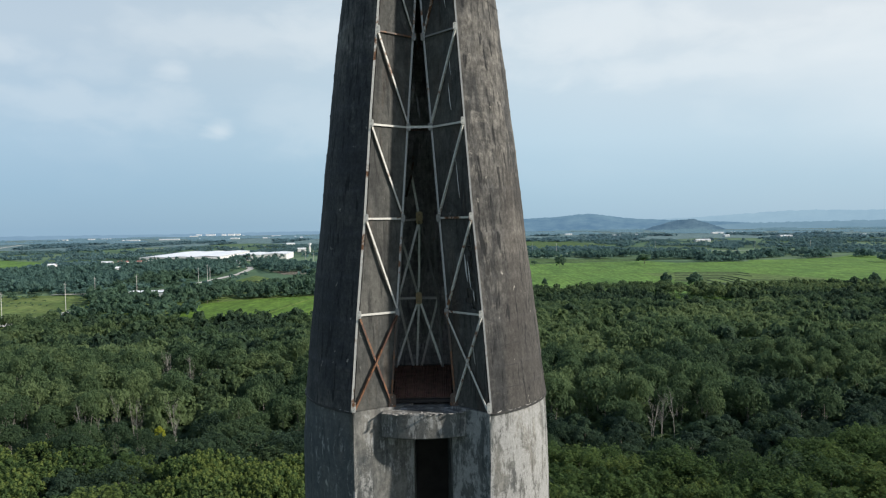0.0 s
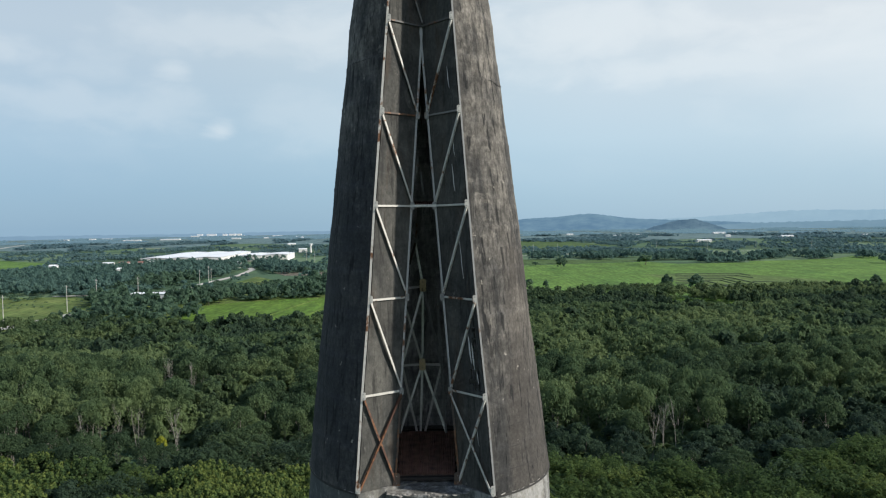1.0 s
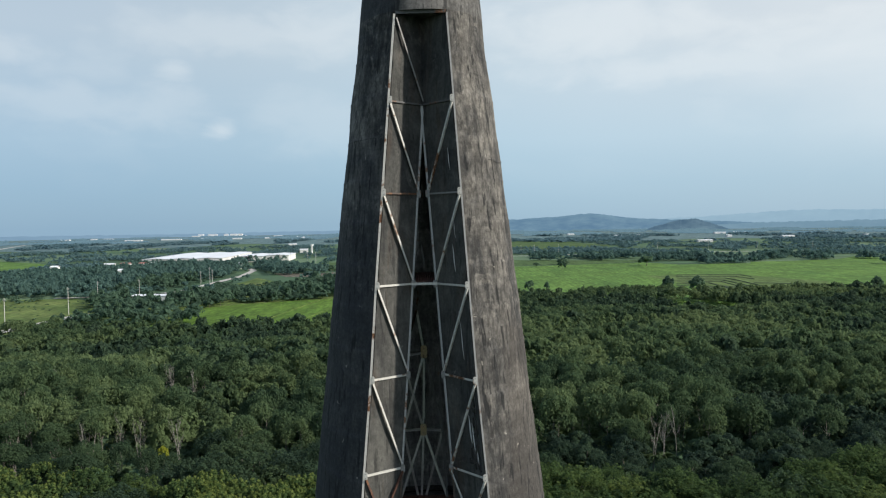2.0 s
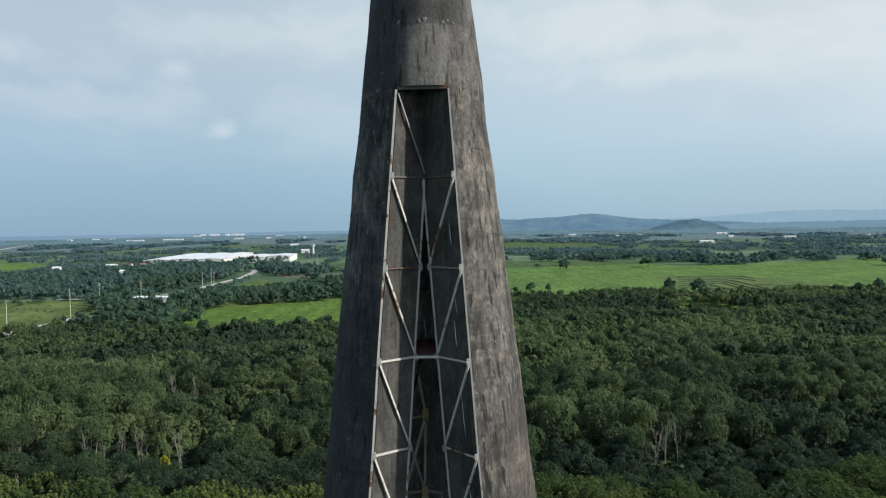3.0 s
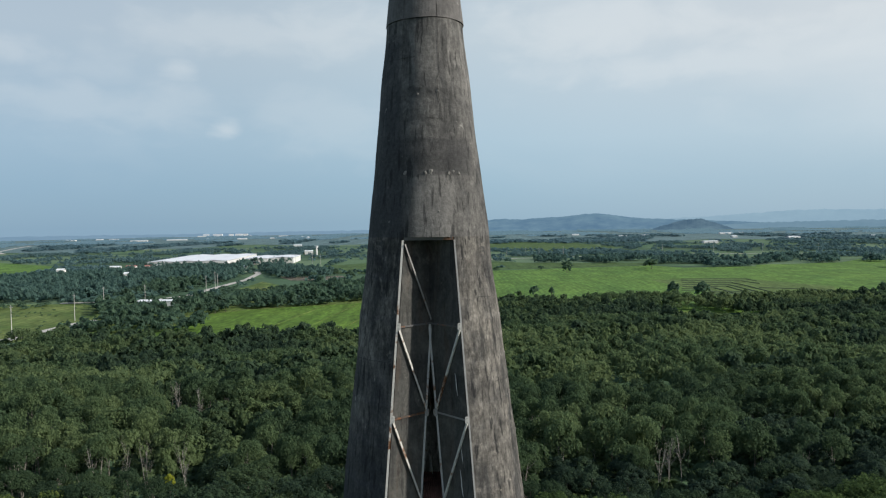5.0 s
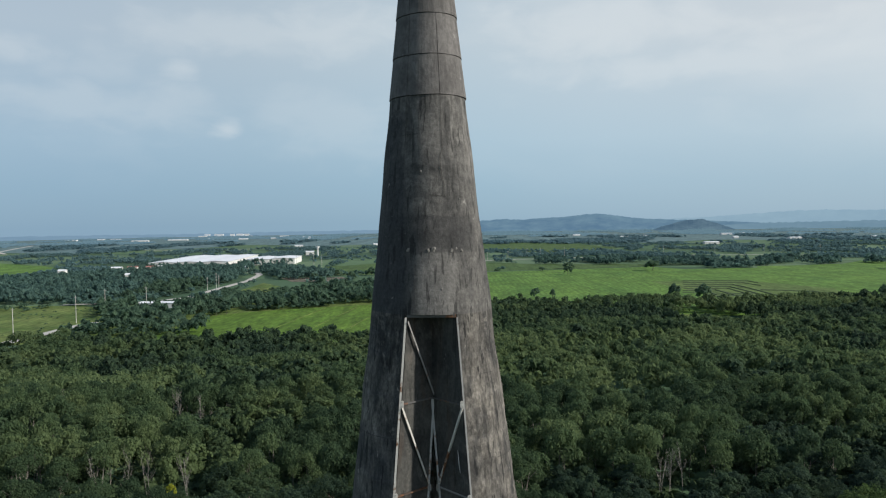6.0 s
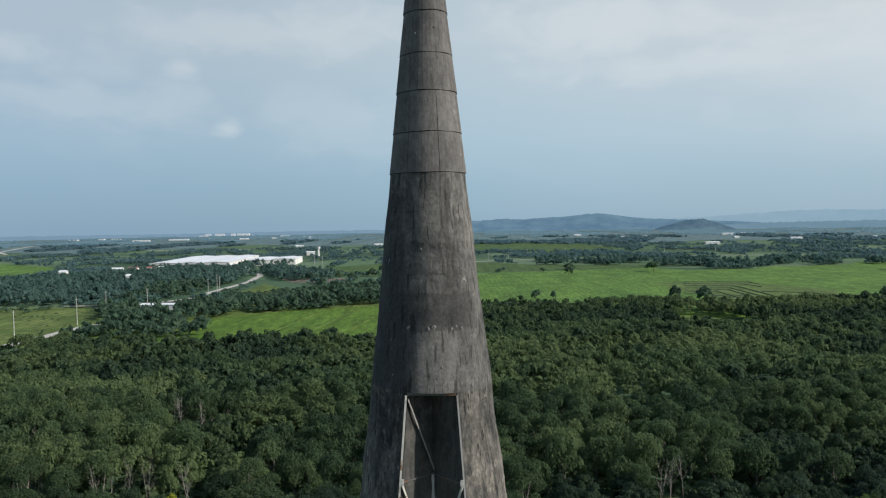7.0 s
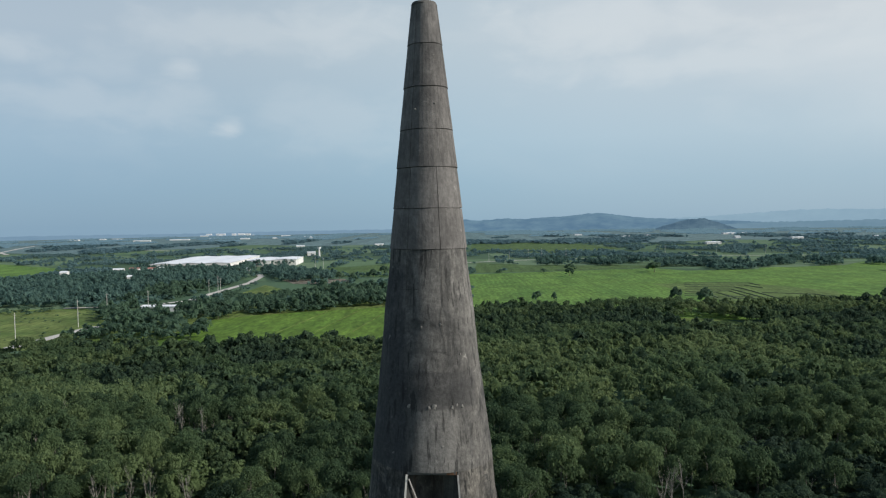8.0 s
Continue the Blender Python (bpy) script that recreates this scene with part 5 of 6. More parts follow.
def shoot_crown(rng, leaves, size, shoots=150):
    """Dense crown of upright finger-like shoots; gives the leaf clumps and a tint that is palest at the shoots' tips."""
    p, n, tint = [], [], []
    m = leaves // shoots
    for i in range(shoots):
        a = i * 2.4 + rng.uniform(-0.5, 0.5)
        d = 0.48 * np.sqrt((i + 0.5) / shoots)
        c = np.array([d * np.cos(a), d * np.sin(a), 0.86 - 1.05 * d * d * rng.uniform(0.75, 1.25) - rng.uniform(0, 0.14)])
        tall, r = rng.uniform(0.08, 0.15), rng.uniform(0.030, 0.050)
        b, k = rng.uniform(0, 2 * np.pi, m), rng.uniform(0, 1, m)
        e = r * np.sqrt(np.clip(1.05 - k * k, 0.05, 1)) * rng.uniform(0.7, 1.1, m)
        out = np.stack((np.cos(b), np.sin(b), np.zeros(m)), 1)
        p.append(c + out * e[:, None] + np.stack((0 * k, 0 * k, k * tall), 1))
        n.append(out * 0.8 + np.array([0, 0, 0.7]))
        tint.append(0.60 * k * k + rng.uniform(-0.25, 0.05))
    return leaf_quads(rng, np.concatenate(p), np.concatenate(n), size, 0.40), np.concatenate(tint)


def stem_mesh(rng, stems, limbs, r0, top, lean=0.12, twigs=0):
    """Tapered stems that fork into limbs, on a tree of unit size; r0: the foot's radius."""
    vs, fs = [], []

    def tube(pts, ra, rb, sides=5):
        start = len(vs)
        k = len(pts)
        for i, q in enumerate(pts):
            r = ra + (rb - ra) * i / (k - 1)
            for j in range(sides):
                a = 2 * np.pi * j / sides
                vs.append((q[0] + r * np.cos(a), q[1] + r * np.sin(a), q[2]))
        for i in range(k - 1):
            for j in range(sides):
                b = start + i * sides
                fs.append((b + j, b + (j + 1) % sides, b + sides + (j + 1) % sides, b + sides + j))

    for s in range(stems):
        a = rng.uniform(0, 2 * np.pi)
        foot = np.array([np.cos(a), np.sin(a), 0]) * (0.03 if stems > 1 else 0.0)
        head = np.array([np.cos(a) * lean, np.sin(a) * lean, top]) + rng.normal(scale=0.02, size=3)
        mid = (foot + head) / 2 + rng.normal(scale=0.015, size=3)
        tube([foot, mid, head], r0, r0 * 0.35)
        for l in range(limbs):
            t = rng.uniform(0.4, 0.95)
            o = foot + (head - foot) * t
            b = rng.uniform(0, 2 * np.pi)
            e = o + np.array([np.cos(b), np.sin(b), rng.uniform(0.4, 1.2)]) * rng.uniform(0.12, 0.26)
            tube([o, (o + e) / 2 + rng.normal(scale=0.012, size=3), e], r0 * 0.42, r0 * 0.12, 4)
            for w in range(twigs):
                o2 = o + (e - o) * rng.uniform(0.3, 1.0)
                b2 = rng.uniform(0, 2 * np.pi)
                e2 = o2 + np.array([np.cos(b2), np.sin(b2), rng.uniform(0.5, 1.6)]) * rng.uniform(0.05, 0.13)
                tube([o2, e2], r0 * 0.16, r0 * 0.06, 3)
    return np.array(vs), np.array(fs)


def placed(v, x, y, z, w, h, a):
    c, s = np.cos(a), np.sin(a)
    o = np.empty_like(v)
    o[:, 0] = (v[:, 0] * c - v[:, 1] * s) * w + x
    o[:, 1] = (v[:, 0] * s + v[:, 1] * c) * w + y
    o[:, 2] = v[:, 2] * h + z
    return o


def wood_mass(name, xs, ys, hs, ws, stock, material, label, tints=None):
    """Many crowns joined into one stretch of woodland."""
    vs, tint = [], []
    zs = land(xs, ys)
    for k, (x, y, z, h, w) in enumerate(zip(xs, ys, zs, hs, ws)):
        v = stock[rng.integers(len(stock))]
        vs.append(placed(v, x, y, z, w, h, rng.uniform(0, 2 * np.pi)))
        tint.append(np.full(len(v) // 3, rng.uniform(0.0, 0.5) if tints is None else tints[k]))
    vs = np.concatenate(vs)
    me = raw_mesh(name, vs, np.arange(len(vs)).reshape(-1, 3), material, np.concatenate(tint))
    return tagged(new(name, me), label, "trees", kind="stuff")


def trunk_mass(name, xs, ys, hs, ws, material, label, stems=2):
    stock = [stem_mesh(rng, stems, 2, 0.012, 0.56) for _ in range(6)]
    vs, fs, n = [], [], 0
    for x, y, z, h, w in zip(xs, ys, land(xs, ys), hs, ws):
        v, f = stock[rng.integers(6)]
        vs.append(placed(v, x, y, z, w, h, rng.uniform(0, 2 * np.pi)))
        fs.append(f + n)
        n += len(v)
    me = raw_mesh(name, np.concatenate(vs), np.concatenate(fs), material)
    return tagged(new(name, me), label, "trees", kind="stuff")


def scatter(spacing, keep, x0=-420, x1=420, y0=20, y1=640):
    xs, ys = np.meshgrid(np.arange(x0, x1, spacing), np.arange(y0, y1, spacing))
    xs, ys = xs.ravel(), ys.ravel()
    xs = xs + rng.uniform(-0.48, 0.48, xs.size) * spacing
    ys = ys + rng.uniform(-0.48, 0.48, ys.size) * spacing
    k = keep(xs, ys)
    return xs[k], ys[k]


def patchy(x, y, f, seed):
    """Smooth uneven values about 0 over the plan."""
    return np.array([noise.noise(Vector((a * f, b * f, seed))) for a, b in zip(x, y)])


def forest_edge(x):
    return 385.0 + 150.0 * smooth(-30.0, 40.0, x) + 9.0 * np.sin(x * 0.05)


def in_view(x, y, more=0.0):
    return np.abs(x) < (0.65 + more) * y + 14


def clear(x, y):
    return ((x - 160) / 30) ** 2 + ((y - 446) / 48) ** 2 > 1.0


BROAD = [broad_crown(rng, 2700, 0.0215, 38) for _ in range(5)]
FEATHER = [feather_crown(rng, 3200, 0.0200, 13) for _ in range(6)]
TIER = [tier_crown(rng, 2900, 0.0170, 40) for _ in range(5)]
SHOOT = [shoot_crown(rng, 3000, 0.0200, 84) for _ in range(4)]


def crowns(stock, material, first=0.12, step=0.05):
    return [raw_mesh("crown", v, np.arange(len(v)).reshape(-1, 3), material, np.full(len(v) // 3, first + step * i)) for i, v in enumerate(stock)]


# near trees, each a thing of its own
tier_mesh = crowns(TIER, MAT_BROAD, 0.10)
green_tier = crowns(TIER[:4], MAT_LEAF, 0.05, 0.07)
shoot_mesh = [raw_mesh("crown", v, np.arange(len(v)).reshape(-1, 3), MAT_BROAD, t + 0.04 * i) for i, (v, t) in enumerate(SHOOT)]
feather_mesh = crowns(FEATHER, MAT_FEATHER, -0.04, 0.06)
# front-row copies of the feathery crowns, shade put in by a darker tint
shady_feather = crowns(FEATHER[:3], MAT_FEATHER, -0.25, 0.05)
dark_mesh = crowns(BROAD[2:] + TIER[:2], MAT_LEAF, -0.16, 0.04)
stem_broad = [raw_mesh("trunk", *stem_mesh(rng, 1, 4, 0.026, 0.58), MAT_BARK) for _ in range(3)]
stem_feather = [raw_mesh("trunk", *stem_mesh(rng, 3, 3, 0.015, 0.74, 0.18), MAT_DEAD) for _ in range(4)]


def tree(name, x, y, h, w, crown, stem, label):
    ob = holder(name, Matrix.Translation((x, y, float(land(x, y)) - 0.1)) @ Matrix.Rotation(frng.uniform(0, 6.28), 4, "Z") @ Matrix.Diagonal((w, w, h, 1)))
    for nm, me in (("trunk", stem), ("crown", crown)):
        if me:
            c = new(nm, me)
            c.parent = ob
    return tagged(ob, label, "tree", "woodland trees")


# pale leafless trees: place, height, spread
BARE = ((-48.6, 130, 13.0, 6), (-56.5, 131, 12.0, 5), (-66, 130, 11.5, 6), (-62, 133, 11.5, 5), (-70, 184, 13.0, 6), (-64, 181, 13.0, 6), (-72, 187, 12.5, 5), (-111, 200, 11.5, 5), (39.5, 132, 12.5, 6), (42.5, 133, 12.5, 6), (37, 130, 11.0, 5))


def front_line(x):
    """Where the near belt of broad-leaved trees gives way to the feathery wood."""
    return 114.5 + 2.5 * np.sin(x * 0.07 + 1.0) - 7.0 * np.exp(-((x - 46.0) / 7.0) ** 2) + 5.0 * smooth(52.0, 62.0, x)


def dark_zone(x, y):
    """Stands of dense dark broadleaf trees among the feathery ones."""
    return (((x - 60) / 27) ** 2 + ((y - 127) / 15) ** 2 < 1) | (((x - 26) / 8) ** 2 + ((y - 124) / 17) ** 2 < 1)


def off_bare(x, y):
    """Keeps the bare trees free of crowns beside and before them."""
    ok = np.ones(np.shape(x), bool)
    for bx, by, h, w in BARE:
        ok &= ~((np.abs(x - bx * np.asarray(y) / by) < 2.6) & (y < by + 2.5) & (y > by - 9.0))
    return ok


xs, ys = scatter(5.2, lambda x, y: in_view(x, y) & (y > 74) & (y < front_line(x)))
leafy = patchy(xs, ys, 0.05, 7.0)
for x, y, k in zip(xs, ys, leafy):
    if x < 12 and k > -0.12:
        tree("broadleaf_tree", x, y, frng.uniform(7.6, 9.4), frng.uniform(7.5, 10.0), frng.choice(shoot_mesh), frng.choice(stem_broad), "yellow-green broadleaf tree with upright leafy shoots")
    elif k > -0.30:
        tree("broadleaf_tree", x, y, frng.uniform(7.6, 9.6), frng.uniform(8.5, 12.0), frng.choice(tier_mesh), frng.choice(stem_broad), "spreading green broadleaf tree with layered sprays")
    else:
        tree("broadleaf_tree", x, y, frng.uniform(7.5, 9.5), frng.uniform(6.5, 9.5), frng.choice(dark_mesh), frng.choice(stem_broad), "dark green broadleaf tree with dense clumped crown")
xs, ys = scatter(5.3, lambda x, y: in_view(x, y) & (y >= front_line(x) + 1) & (y < 136) & off_bare(x, y))
kind_of = patchy(xs, ys, 0.035, 2.0)
for x, y, k in zip(xs, ys, kind_of):
    if -40 < x < -18 and y < 132:
        tree("broadleaf_tree", x, y, frng.uniform(7.0, 9.5), frng.uniform(7.5, 11.0), frng.choice(green_tier), frng.choice(stem_broad), "spreading green broadleaf tree with layered sprays")
    elif dark_zone(x, y) or k < -0.30:
        tree("broadleaf_tree", x, y, frng.uniform(6.5, 9.0), frng.uniform(6.0, 9.5), frng.choice(dark_mesh), frng.choice(stem_broad), "dark green broadleaf tree with dense clumped crown")
    else:
        back = y > 127 + 6 * k
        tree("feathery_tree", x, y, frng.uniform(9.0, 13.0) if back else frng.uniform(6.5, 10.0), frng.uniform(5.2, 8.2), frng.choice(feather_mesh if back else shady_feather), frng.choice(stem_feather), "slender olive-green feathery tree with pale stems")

# bare and yellow trees that stand out of the canopy
bare = [raw_mesh("trunk", *stem_mesh(rng, 1 + i % 2, 6, 0.012, 0.80, 0.16 + 0.10 * (i % 3), 5), MAT_BARE) for i in range(5)]
for x, y, h, w in BARE:
    ob = holder("bare_tree", Matrix.Translation((x, y, float(land(x, y)))) @ Matrix.Rotation(frng.uniform(0, 6.28), 4, "Z") @ Matrix.Diagonal((w, w, h, 1)))
    c = new("trunk", frng.choice(bare))
    c.parent = ob
    tagged(ob, "pale leafless tree standing in the woods", "tree", "bare trees")
small = BROAD[2] * np.array([1.0, 1.0, 0.35]) + np.array([0.0, 0.0, 0.58])
yellow = raw_mesh("crown", small, np.arange(len(small)).reshape(-1, 3), MAT_YELLOW, np.full(len(small) // 3, 0.3))
tree("yellow_tree", -48.3, 120.5, 9.6, 2.0, yellow, stem_broad[0], "small bright yellow flowering tree")

# the rest of the near wood, then the farther canopy
xs, ys = scatter(5.3, lambda x, y: in_view(x, y) & (y >= 136) & (y < 205) & off_bare(x, y))
kind_of = patchy(xs, ys, 0.030, 2.0)
mask = kind_of > -0.20
small_feather = [feather_crown(rng, 1050, 0.034, 11) for _ in range(8)]
small_broad = [broad_crown(rng, 900, 0.039, 30) for _ in range(8)]
tone = np.clip(0.25 + 0.8 * patchy(xs, ys, 0.02, 9.0) + rng.uniform(-0.30, 0.30, xs.size) + 0.10 * smooth(10.0, 50.0, xs) - 0.30 * np.exp(-((xs - 22.0) / 18.0) ** 2) + 0.30 * np.exp(-((xs + 42.0) / 20.0) ** 2), -0.25, 0.9)
wood_mass("feathery_wood", xs[mask], ys[mask], rng.uniform(8.5, 13, mask.sum()), rng.uniform(5.2, 8.2, mask.sum()), small_feather, MAT_FEATHER, "olive-green feathery woodland canopy", tone[mask])
wood_mass("broadleaf_wood", xs[~mask], ys[~mask], rng.uniform(7, 11, (~mask).sum()), rng.uniform(6, 9, (~mask).sum()), small_broad, MAT_LEAF, "dark green broadleaf woodland canopy", tone[~mask])
trunk_mass("wood_stems", xs[mask], ys[mask], rng.uniform(8.5, 12, mask.sum()), rng.uniform(5.5, 8.0, mask.sum()), MAT_DEAD, "pale slender stems in the wood")

xs, ys = scatter(6.2, lambda x, y: in_view(x, y) & (y >= 205) & (y < forest_edge(x)) & clear(x, y))
kind_of = patchy(xs, ys, 0.022, 2.0) - 0.32 * smooth(240.0, 350.0, ys)
mask = kind_of > -0.1
far_feather = [feather_crown(rng, 210, 0.079, 7) for _ in range(8)]
far_broad = [broad_crown(rng, 190, 0.087, 20) for _ in range(10)]
tone = np.clip(0.37 + 0.8 * patchy(xs, ys, 0.015, 9.0) + rng.uniform(-0.24, 0.24, xs.size), 0, 0.85)
edge_low = 1.0 - 0.45 * smooth(-60.0, -30.0, -np.abs(xs + 255.0)) * smooth(330.0, 360.0, ys)
wood_mass("feathery_wood", xs[mask], ys[mask], rng.uniform(8.5, 12, mask.sum()), rng.uniform(6, 8.5, mask.sum()), far_feather, MAT_FEATHER, "olive-green woodland canopy farther off", tone[mask])
wood_mass("broadleaf_wood", xs[~mask], ys[~mask], rng.uniform(7, 13.5, (~mask).sum()) * edge_low[~mask], rng.uniform(6, 10.5, (~mask).sum()), far_broad, MAT_LEAF, "dark green woodland canopy farther off", tone[~mask])

foot_broad = [broad_crown(rng, 70, 0.14, 10) for _ in range(6)]
foot_near = [broad_crown(rng, 700, 0.045, 26) for _ in range(6)]
# the wood goes on round the tower's foot and behind
xs, ys = scatter(6.4, lambda x, y: (np.hypot(x - AXIS.x, y - AXIS.y) > 7.5) & (np.hypot(x, y - 10) < 125) & ~((y > 74) & in_view(x, y)), -130, 130, -120, 140)
close = np.hypot(xs, ys - 8) < 32
for sel, stock in ((close, foot_near), (~close, foot_broad)):
    wood_mass("broadleaf_wood", xs[sel], ys[sel], rng.uniform(7, 11, sel.sum()), rng.uniform(6, 9, sel.sum()), stock, MAT_LEAF, "green woodland canopy round the tower's foot")

# undergrowth that closes the floor of the wood
xs, ys = scatter(4.3, lambda x, y: in_view(x, y) & (y > 84) & (y < 205))
bush = [broad_crown(rng, 50, 0.17, 8, 0.2) for _ in range(8)]
wood_mass("undergrowth", xs, ys, rng.uniform(2.0, 5.0, xs.size), rng.uniform(3.5, 5.5, xs.size), bush, MAT_LEAF, "dark green undergrowth below the trees")

# woods and hedges in the plain


def inside(x, y, poly):
    hit = np.zeros(x.shape, bool)
    j = len(poly) - 1
    for i in range(len(poly)):
        (xi, yi), (xj, yj) = poly[i], poly[j]
        cross = (yi > y) != (yj > y)
        with np.errstate(divide="ignore", invalid="ignore"):
            hit ^= cross & (x < (xj - xi) * (y - yi) / (yj - yi if yj != yi else 1e-9) + xi)
        j = i
    return hit


def near_line(x, y, pts, d):
    hit = np.zeros(x.shape, bool)
    for (x0, y0), (x1, y1) in zip(pts, pts[1:]):
        l2 = (x1 - x0) ** 2 + (y1 - y0) ** 2
        t = np.clip(((x - x0) * (x1 - x0) + (y - y0) * (y1 - y0)) / l2, 0, 1)
        hit |= np.hypot(x - x0 - t * (x1 - x0), y - y0 - t * (y1 - y0)) < d
    return hit


WOOD_A = [(-562, 887), (-483, 898), (-457, 965), (-503, 1159), (-440, 1186), (-329, 1159), (-286, 1034), (-252, 854), (-252, 769), (-255, 678), (-280, 640), (-313, 620), (-400, 612), (-560, 640)]
WOOD_B = [(-232, 478), (-280, 560), (-262, 610), (-228, 640), (-230, 745), (-140, 735), (-40, 700), (-20, 600), (-91, 578), (-126, 560), (-160, 540), (-186, 514), (-184, 450)]
WOOD_C = [(-284, 1057), (-254, 1074), (-153, 923), (-144, 868), (-201, 846)]
BELT_1 = [(140, 1205), (387, 1133), (423, 1009), (392, 940), (301, 935), (278, 1021), (126, 1086)]
BELT_2 = [(466, 1111), (607, 1134), (526, 983), (405, 965)]
BELT_3 = [(628, 1095), (665, 1116), (520, 840), (545, 960)]
WOOD_D = [(-236, 405), (-240, 462), (-190, 470), (-160, 470), (-152, 405)]
HALLS = [(-468, 1068), (-490, 1330), (-250, 1335), (-250, 1172), (-335, 1172), (-328, 1072)]
HOUSES = [(-480, 1030), (-462, 1042), (-436, 1042), (-424, 1046), (-534, 985), (-396, 884)]


def plain_ok(x, y):
    ok = ~near_line(x, y, [(-262, 622), (-240, 655), (-241, 700), (-240, 750), (-238, 840), (-251, 942)], 9)
    for hx, hy in HOUSES:
        ok &= ~((np.abs(x - hx) < 13) & (y < hy + 8) & (y > hy - 36))
    ok &= ~inside(x, y, HALLS)
    return ok & ~((np.abs(x + 232) < 24) & (y > 540) & (y < 592)) & ~inside(x, y, [(-212, 716), (-212, 811), (-180, 758), (-179, 684)])


mid_broad = [broad_crown(rng, 80, 0.13, 10) for _ in range(10)]
xs, ys = scatter(7.4, lambda x, y: (inside(x, y, WOOD_A) | inside(x, y, WOOD_D) | inside(x, y, WOOD_B) | inside(x, y, WOOD_C) | inside(x, y, BELT_1) | inside(x, y, BELT_2) | inside(x, y, BELT_3)) & plain_ok(x, y), -600, 700, 430, 1220)
keep = (patchy(xs, ys, 0.02, 4.0) > -0.30 + 0.36 * (xs > 0)) | (ys < 760)
xs, ys = xs[keep], ys[keep]
low = 1.0 - 0.22 * inside(xs, ys, WOOD_D) - 0.66 * ((xs < -135) & (xs > -262) & (ys > 585) & (ys < 800))
tall, broad = rng.uniform(4.5, 14.5, xs.size) * low, rng.uniform(6, 11.5, xs.size) * np.sqrt(low)
near_part = (ys < 780) & (xs > -300)
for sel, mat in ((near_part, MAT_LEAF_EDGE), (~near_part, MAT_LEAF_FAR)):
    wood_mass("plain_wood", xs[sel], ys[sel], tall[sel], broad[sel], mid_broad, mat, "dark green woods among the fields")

# hedge that juts into the paddy
xs, ys = scatter(6.0, lambda x, y: inside(x, y, [(-150, 545), (-96, 566), (-88, 580), (-150, 560)]), -160, -60, 530, 600)
wood_mass("plain_wood", xs, ys, rng.uniform(4, 8, xs.size), rng.uniform(6, 9, xs.size), mid_broad, MAT_LEAF_EDGE, "low green hedge beside the paddy")

# low scrub over the rough pasture
xs, ys = scatter(9.0, lambda x, y: inside(x, y, FIELD_POLES) & (patchy(x, y, 0.04, 3.0) > -0.05), -420, -230, 400, 602)
keep = rng.uniform(size=xs.size) < 0.45
xs, ys = xs[keep], ys[keep]
wood_mass("undergrowth", xs, ys, rng.uniform(0.6, 1.6, xs.size), rng.uniform(1.2, 3.0, xs.size), bush, MAT_LEAF_EDGE, "low green scrub over the rough pasture")
xs, ys = rng.uniform(-395, -330, 26), rng.uniform(552, 596, 26)
wood_mass("undergrowth", xs, ys, rng.uniform(2.5, 6.0, xs.size), rng.uniform(4, 8, xs.size), mid_broad, MAT_LEAF_EDGE, "clump of green bushes in the pasture")

# single trees in and beside the fields
field_crowns = [broad_crown(rng, 900, 0.066, 32, 0.22) for _ in range(4)]
for x, y, h, w in ((69, 598, 12, 8), (84, 600, 10, 5), (140, 868, 13, 12), (158, 975, 10, 16), (254, 914, 16, 20), (-137, 872, 12, 12), (-158, 830, 11, 9), (-118, 850, 11, 12), (-100, 905, 12, 14), (197, 566, 16, 14), (182, 590, 14, 12), (-171, 520, 8, 6), (-166, 528, 9, 7), (-88, 940, 14, 16), (60, 935, 6, 9), (118, 940, 6, 10), (335, 560, 14, 9)):
    me = raw_mesh("crown", field_crowns[frng.randrange(4)], np.arange(2700).reshape(-1, 3), MAT_LEAF_EDGE, np.full(900, frng.uniform(0.1, 0.4)))
    tree("field_tree", x, y, h, w, me, stem_broad[1], "single dark green tree beside the fields")

FIELDS = [FIELD_RIGHT, FIELD_LEFT, FIELD_POLES, [(25, 945), (40, 1168), (126, 1086), (284, 1045), (270, 1000), (150, 964)], [(-900, 1400), (-651, 1194), (-592, 1012), (-600, 945), (-900, 930)],
          [(-191, 1098), (-103, 1175), (-40, 1170), (-40, 900), (-146, 921)], [(-209, 880), (-133, 883), (-113, 817), (-182, 820)], [(40, 1640), (60, 2240), (326, 2100), (383, 1645), (228, 1480)], HALLS]
r = np.sqrt(rng.uniform(620 ** 2, 2000 ** 2, 44000))
a = rng.uniform(-0.62, 0.62, r.size)
xs, ys = r * np.sin(a), r * np.cos(a)
keep = (patchy(xs, ys * 0.55, 0.010, 6.0) > 0.21) | (patchy(xs, ys, 0.03, 1.0) > 0.34)
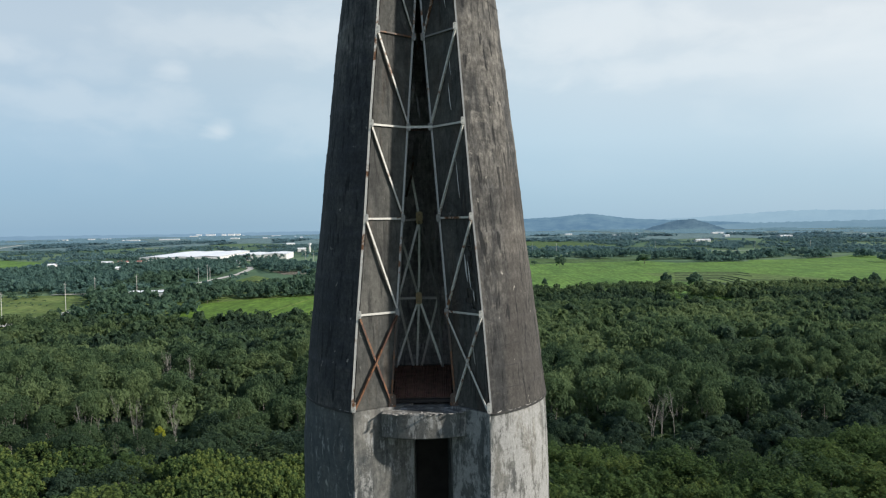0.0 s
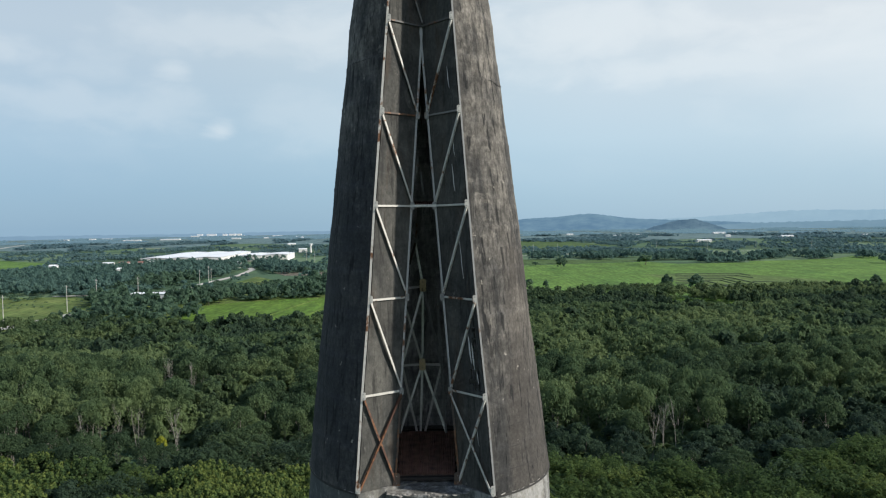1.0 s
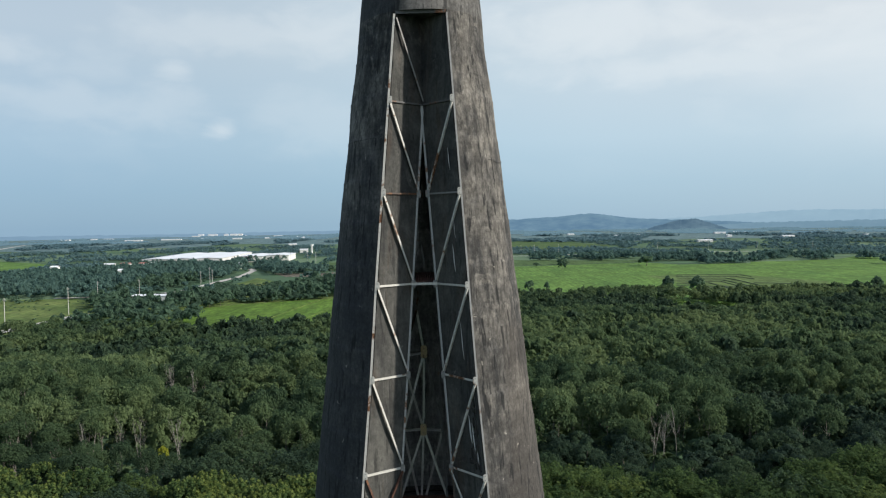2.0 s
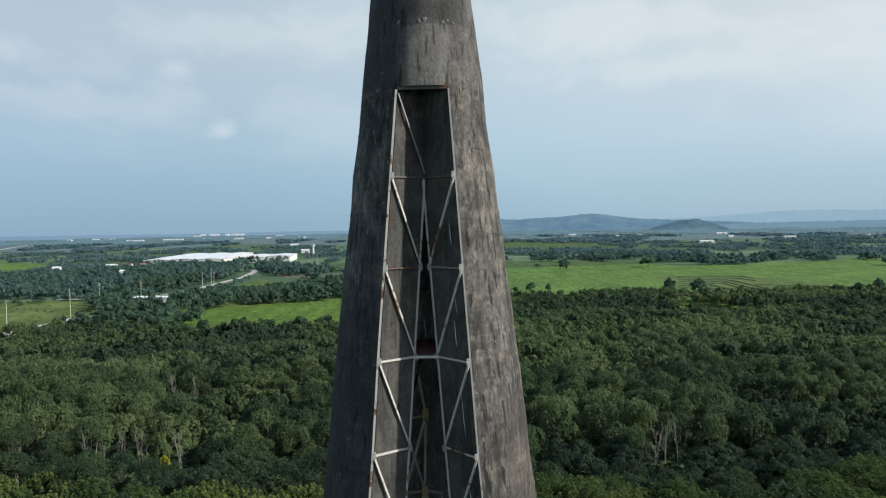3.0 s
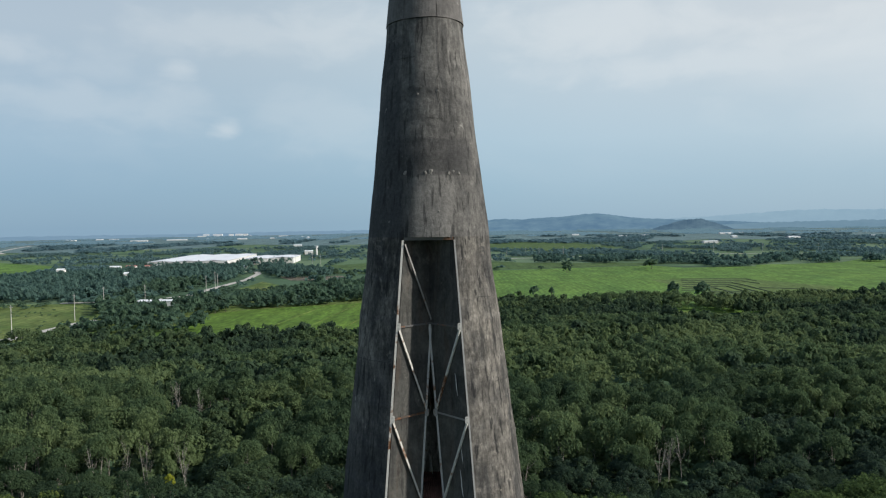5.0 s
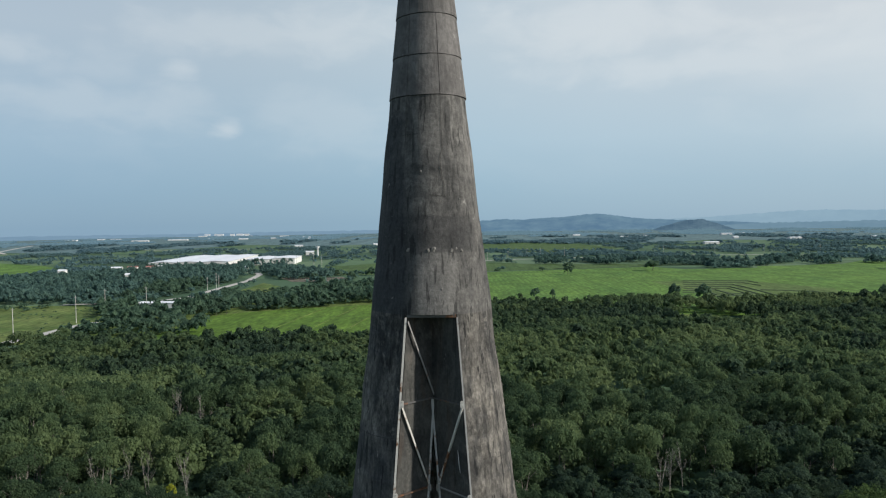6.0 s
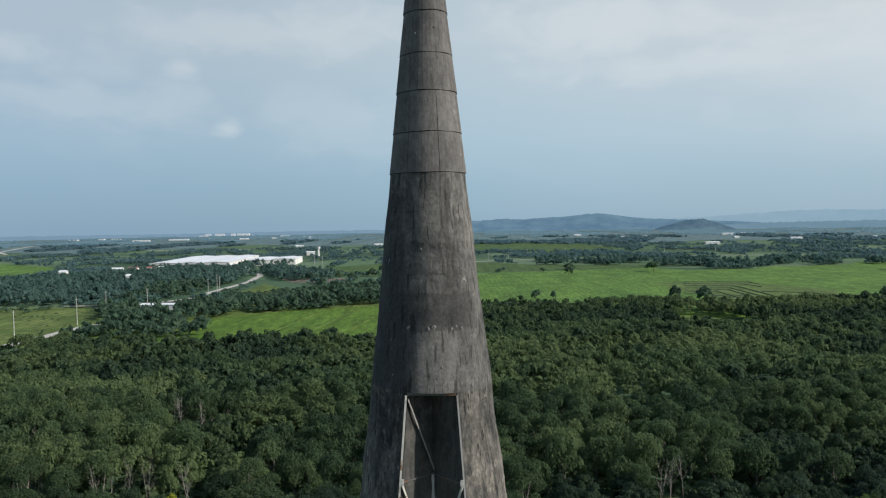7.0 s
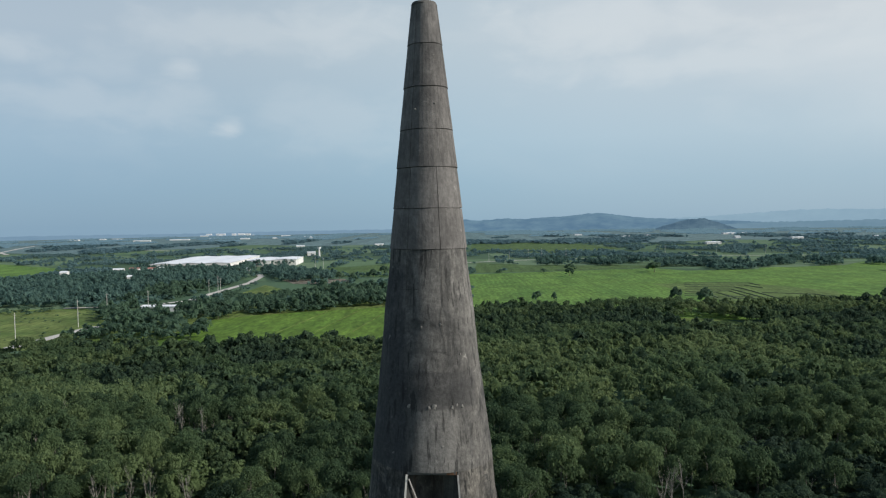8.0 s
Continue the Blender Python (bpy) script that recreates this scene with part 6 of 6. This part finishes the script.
for f in FIELDS:
    keep &= ~inside(xs, ys, f)
keep &= plain_ok(xs, ys)
hall_x, hall_y = [], []
for hx, hy, hw, hd, hh, turn in HALL_ROWS:
    for k in range(int(hw / 6)):
        hall_x.append(hx + 0.075 * (hd / 2 + 9) - hw / 2 + 6 * k + rng.uniform(-2, 2))
        hall_y.append(hy - (hd / 2 + 9) + rng.uniform(-5, 5))
hall_x, hall_y = np.array(hall_x), np.array(hall_y)
wood_mass("hedges_and_copses", hall_x, hall_y, rng.uniform(9.0, 15.5, hall_x.size), rng.uniform(7, 11, hall_x.size), mid_broad, MAT_LEAF_FAR, "row of dark trees before the factory halls")
xs, ys = xs[keep], ys[keep]
far_stock = [broad_crown(rng, 30, 0.21, 8) for _ in range(10)]
near_part = np.hypot(xs, ys) < 1150
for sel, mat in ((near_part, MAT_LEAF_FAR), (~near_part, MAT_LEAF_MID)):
    wood_mass("hedges_and_copses", xs[sel], ys[sel], rng.uniform(3, 8.5, sel.sum()), rng.uniform(4.5, 9, sel.sum()), far_stock, mat, "scattered copses and hedges in the plain, green dulled by painted haze")
r = np.sqrt(rng.uniform(2000 ** 2, 4300 ** 2, 30000))
a = rng.uniform(-0.62, 0.62, r.size)
xs, ys = r * np.sin(a), r * np.cos(a)
keep = (patchy(xs, ys * 0.35, 0.006, 6.0) > 0.08) & ~near_line(xs, ys, [(-1150, 1850), (-1272, 2014), (-1420, 2340), (-1569, 2696)], 60)
xs, ys = xs[keep], ys[keep]
dist_stock = [broad_crown(rng, 16, 0.30, 6) for _ in range(10)]
hazy = np.hypot(xs, ys) > 2900
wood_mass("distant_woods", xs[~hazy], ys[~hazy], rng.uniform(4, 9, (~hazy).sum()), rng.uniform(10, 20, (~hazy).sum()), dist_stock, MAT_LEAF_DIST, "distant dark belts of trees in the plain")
# these belts glow in haze blue, which hides their dark undersides
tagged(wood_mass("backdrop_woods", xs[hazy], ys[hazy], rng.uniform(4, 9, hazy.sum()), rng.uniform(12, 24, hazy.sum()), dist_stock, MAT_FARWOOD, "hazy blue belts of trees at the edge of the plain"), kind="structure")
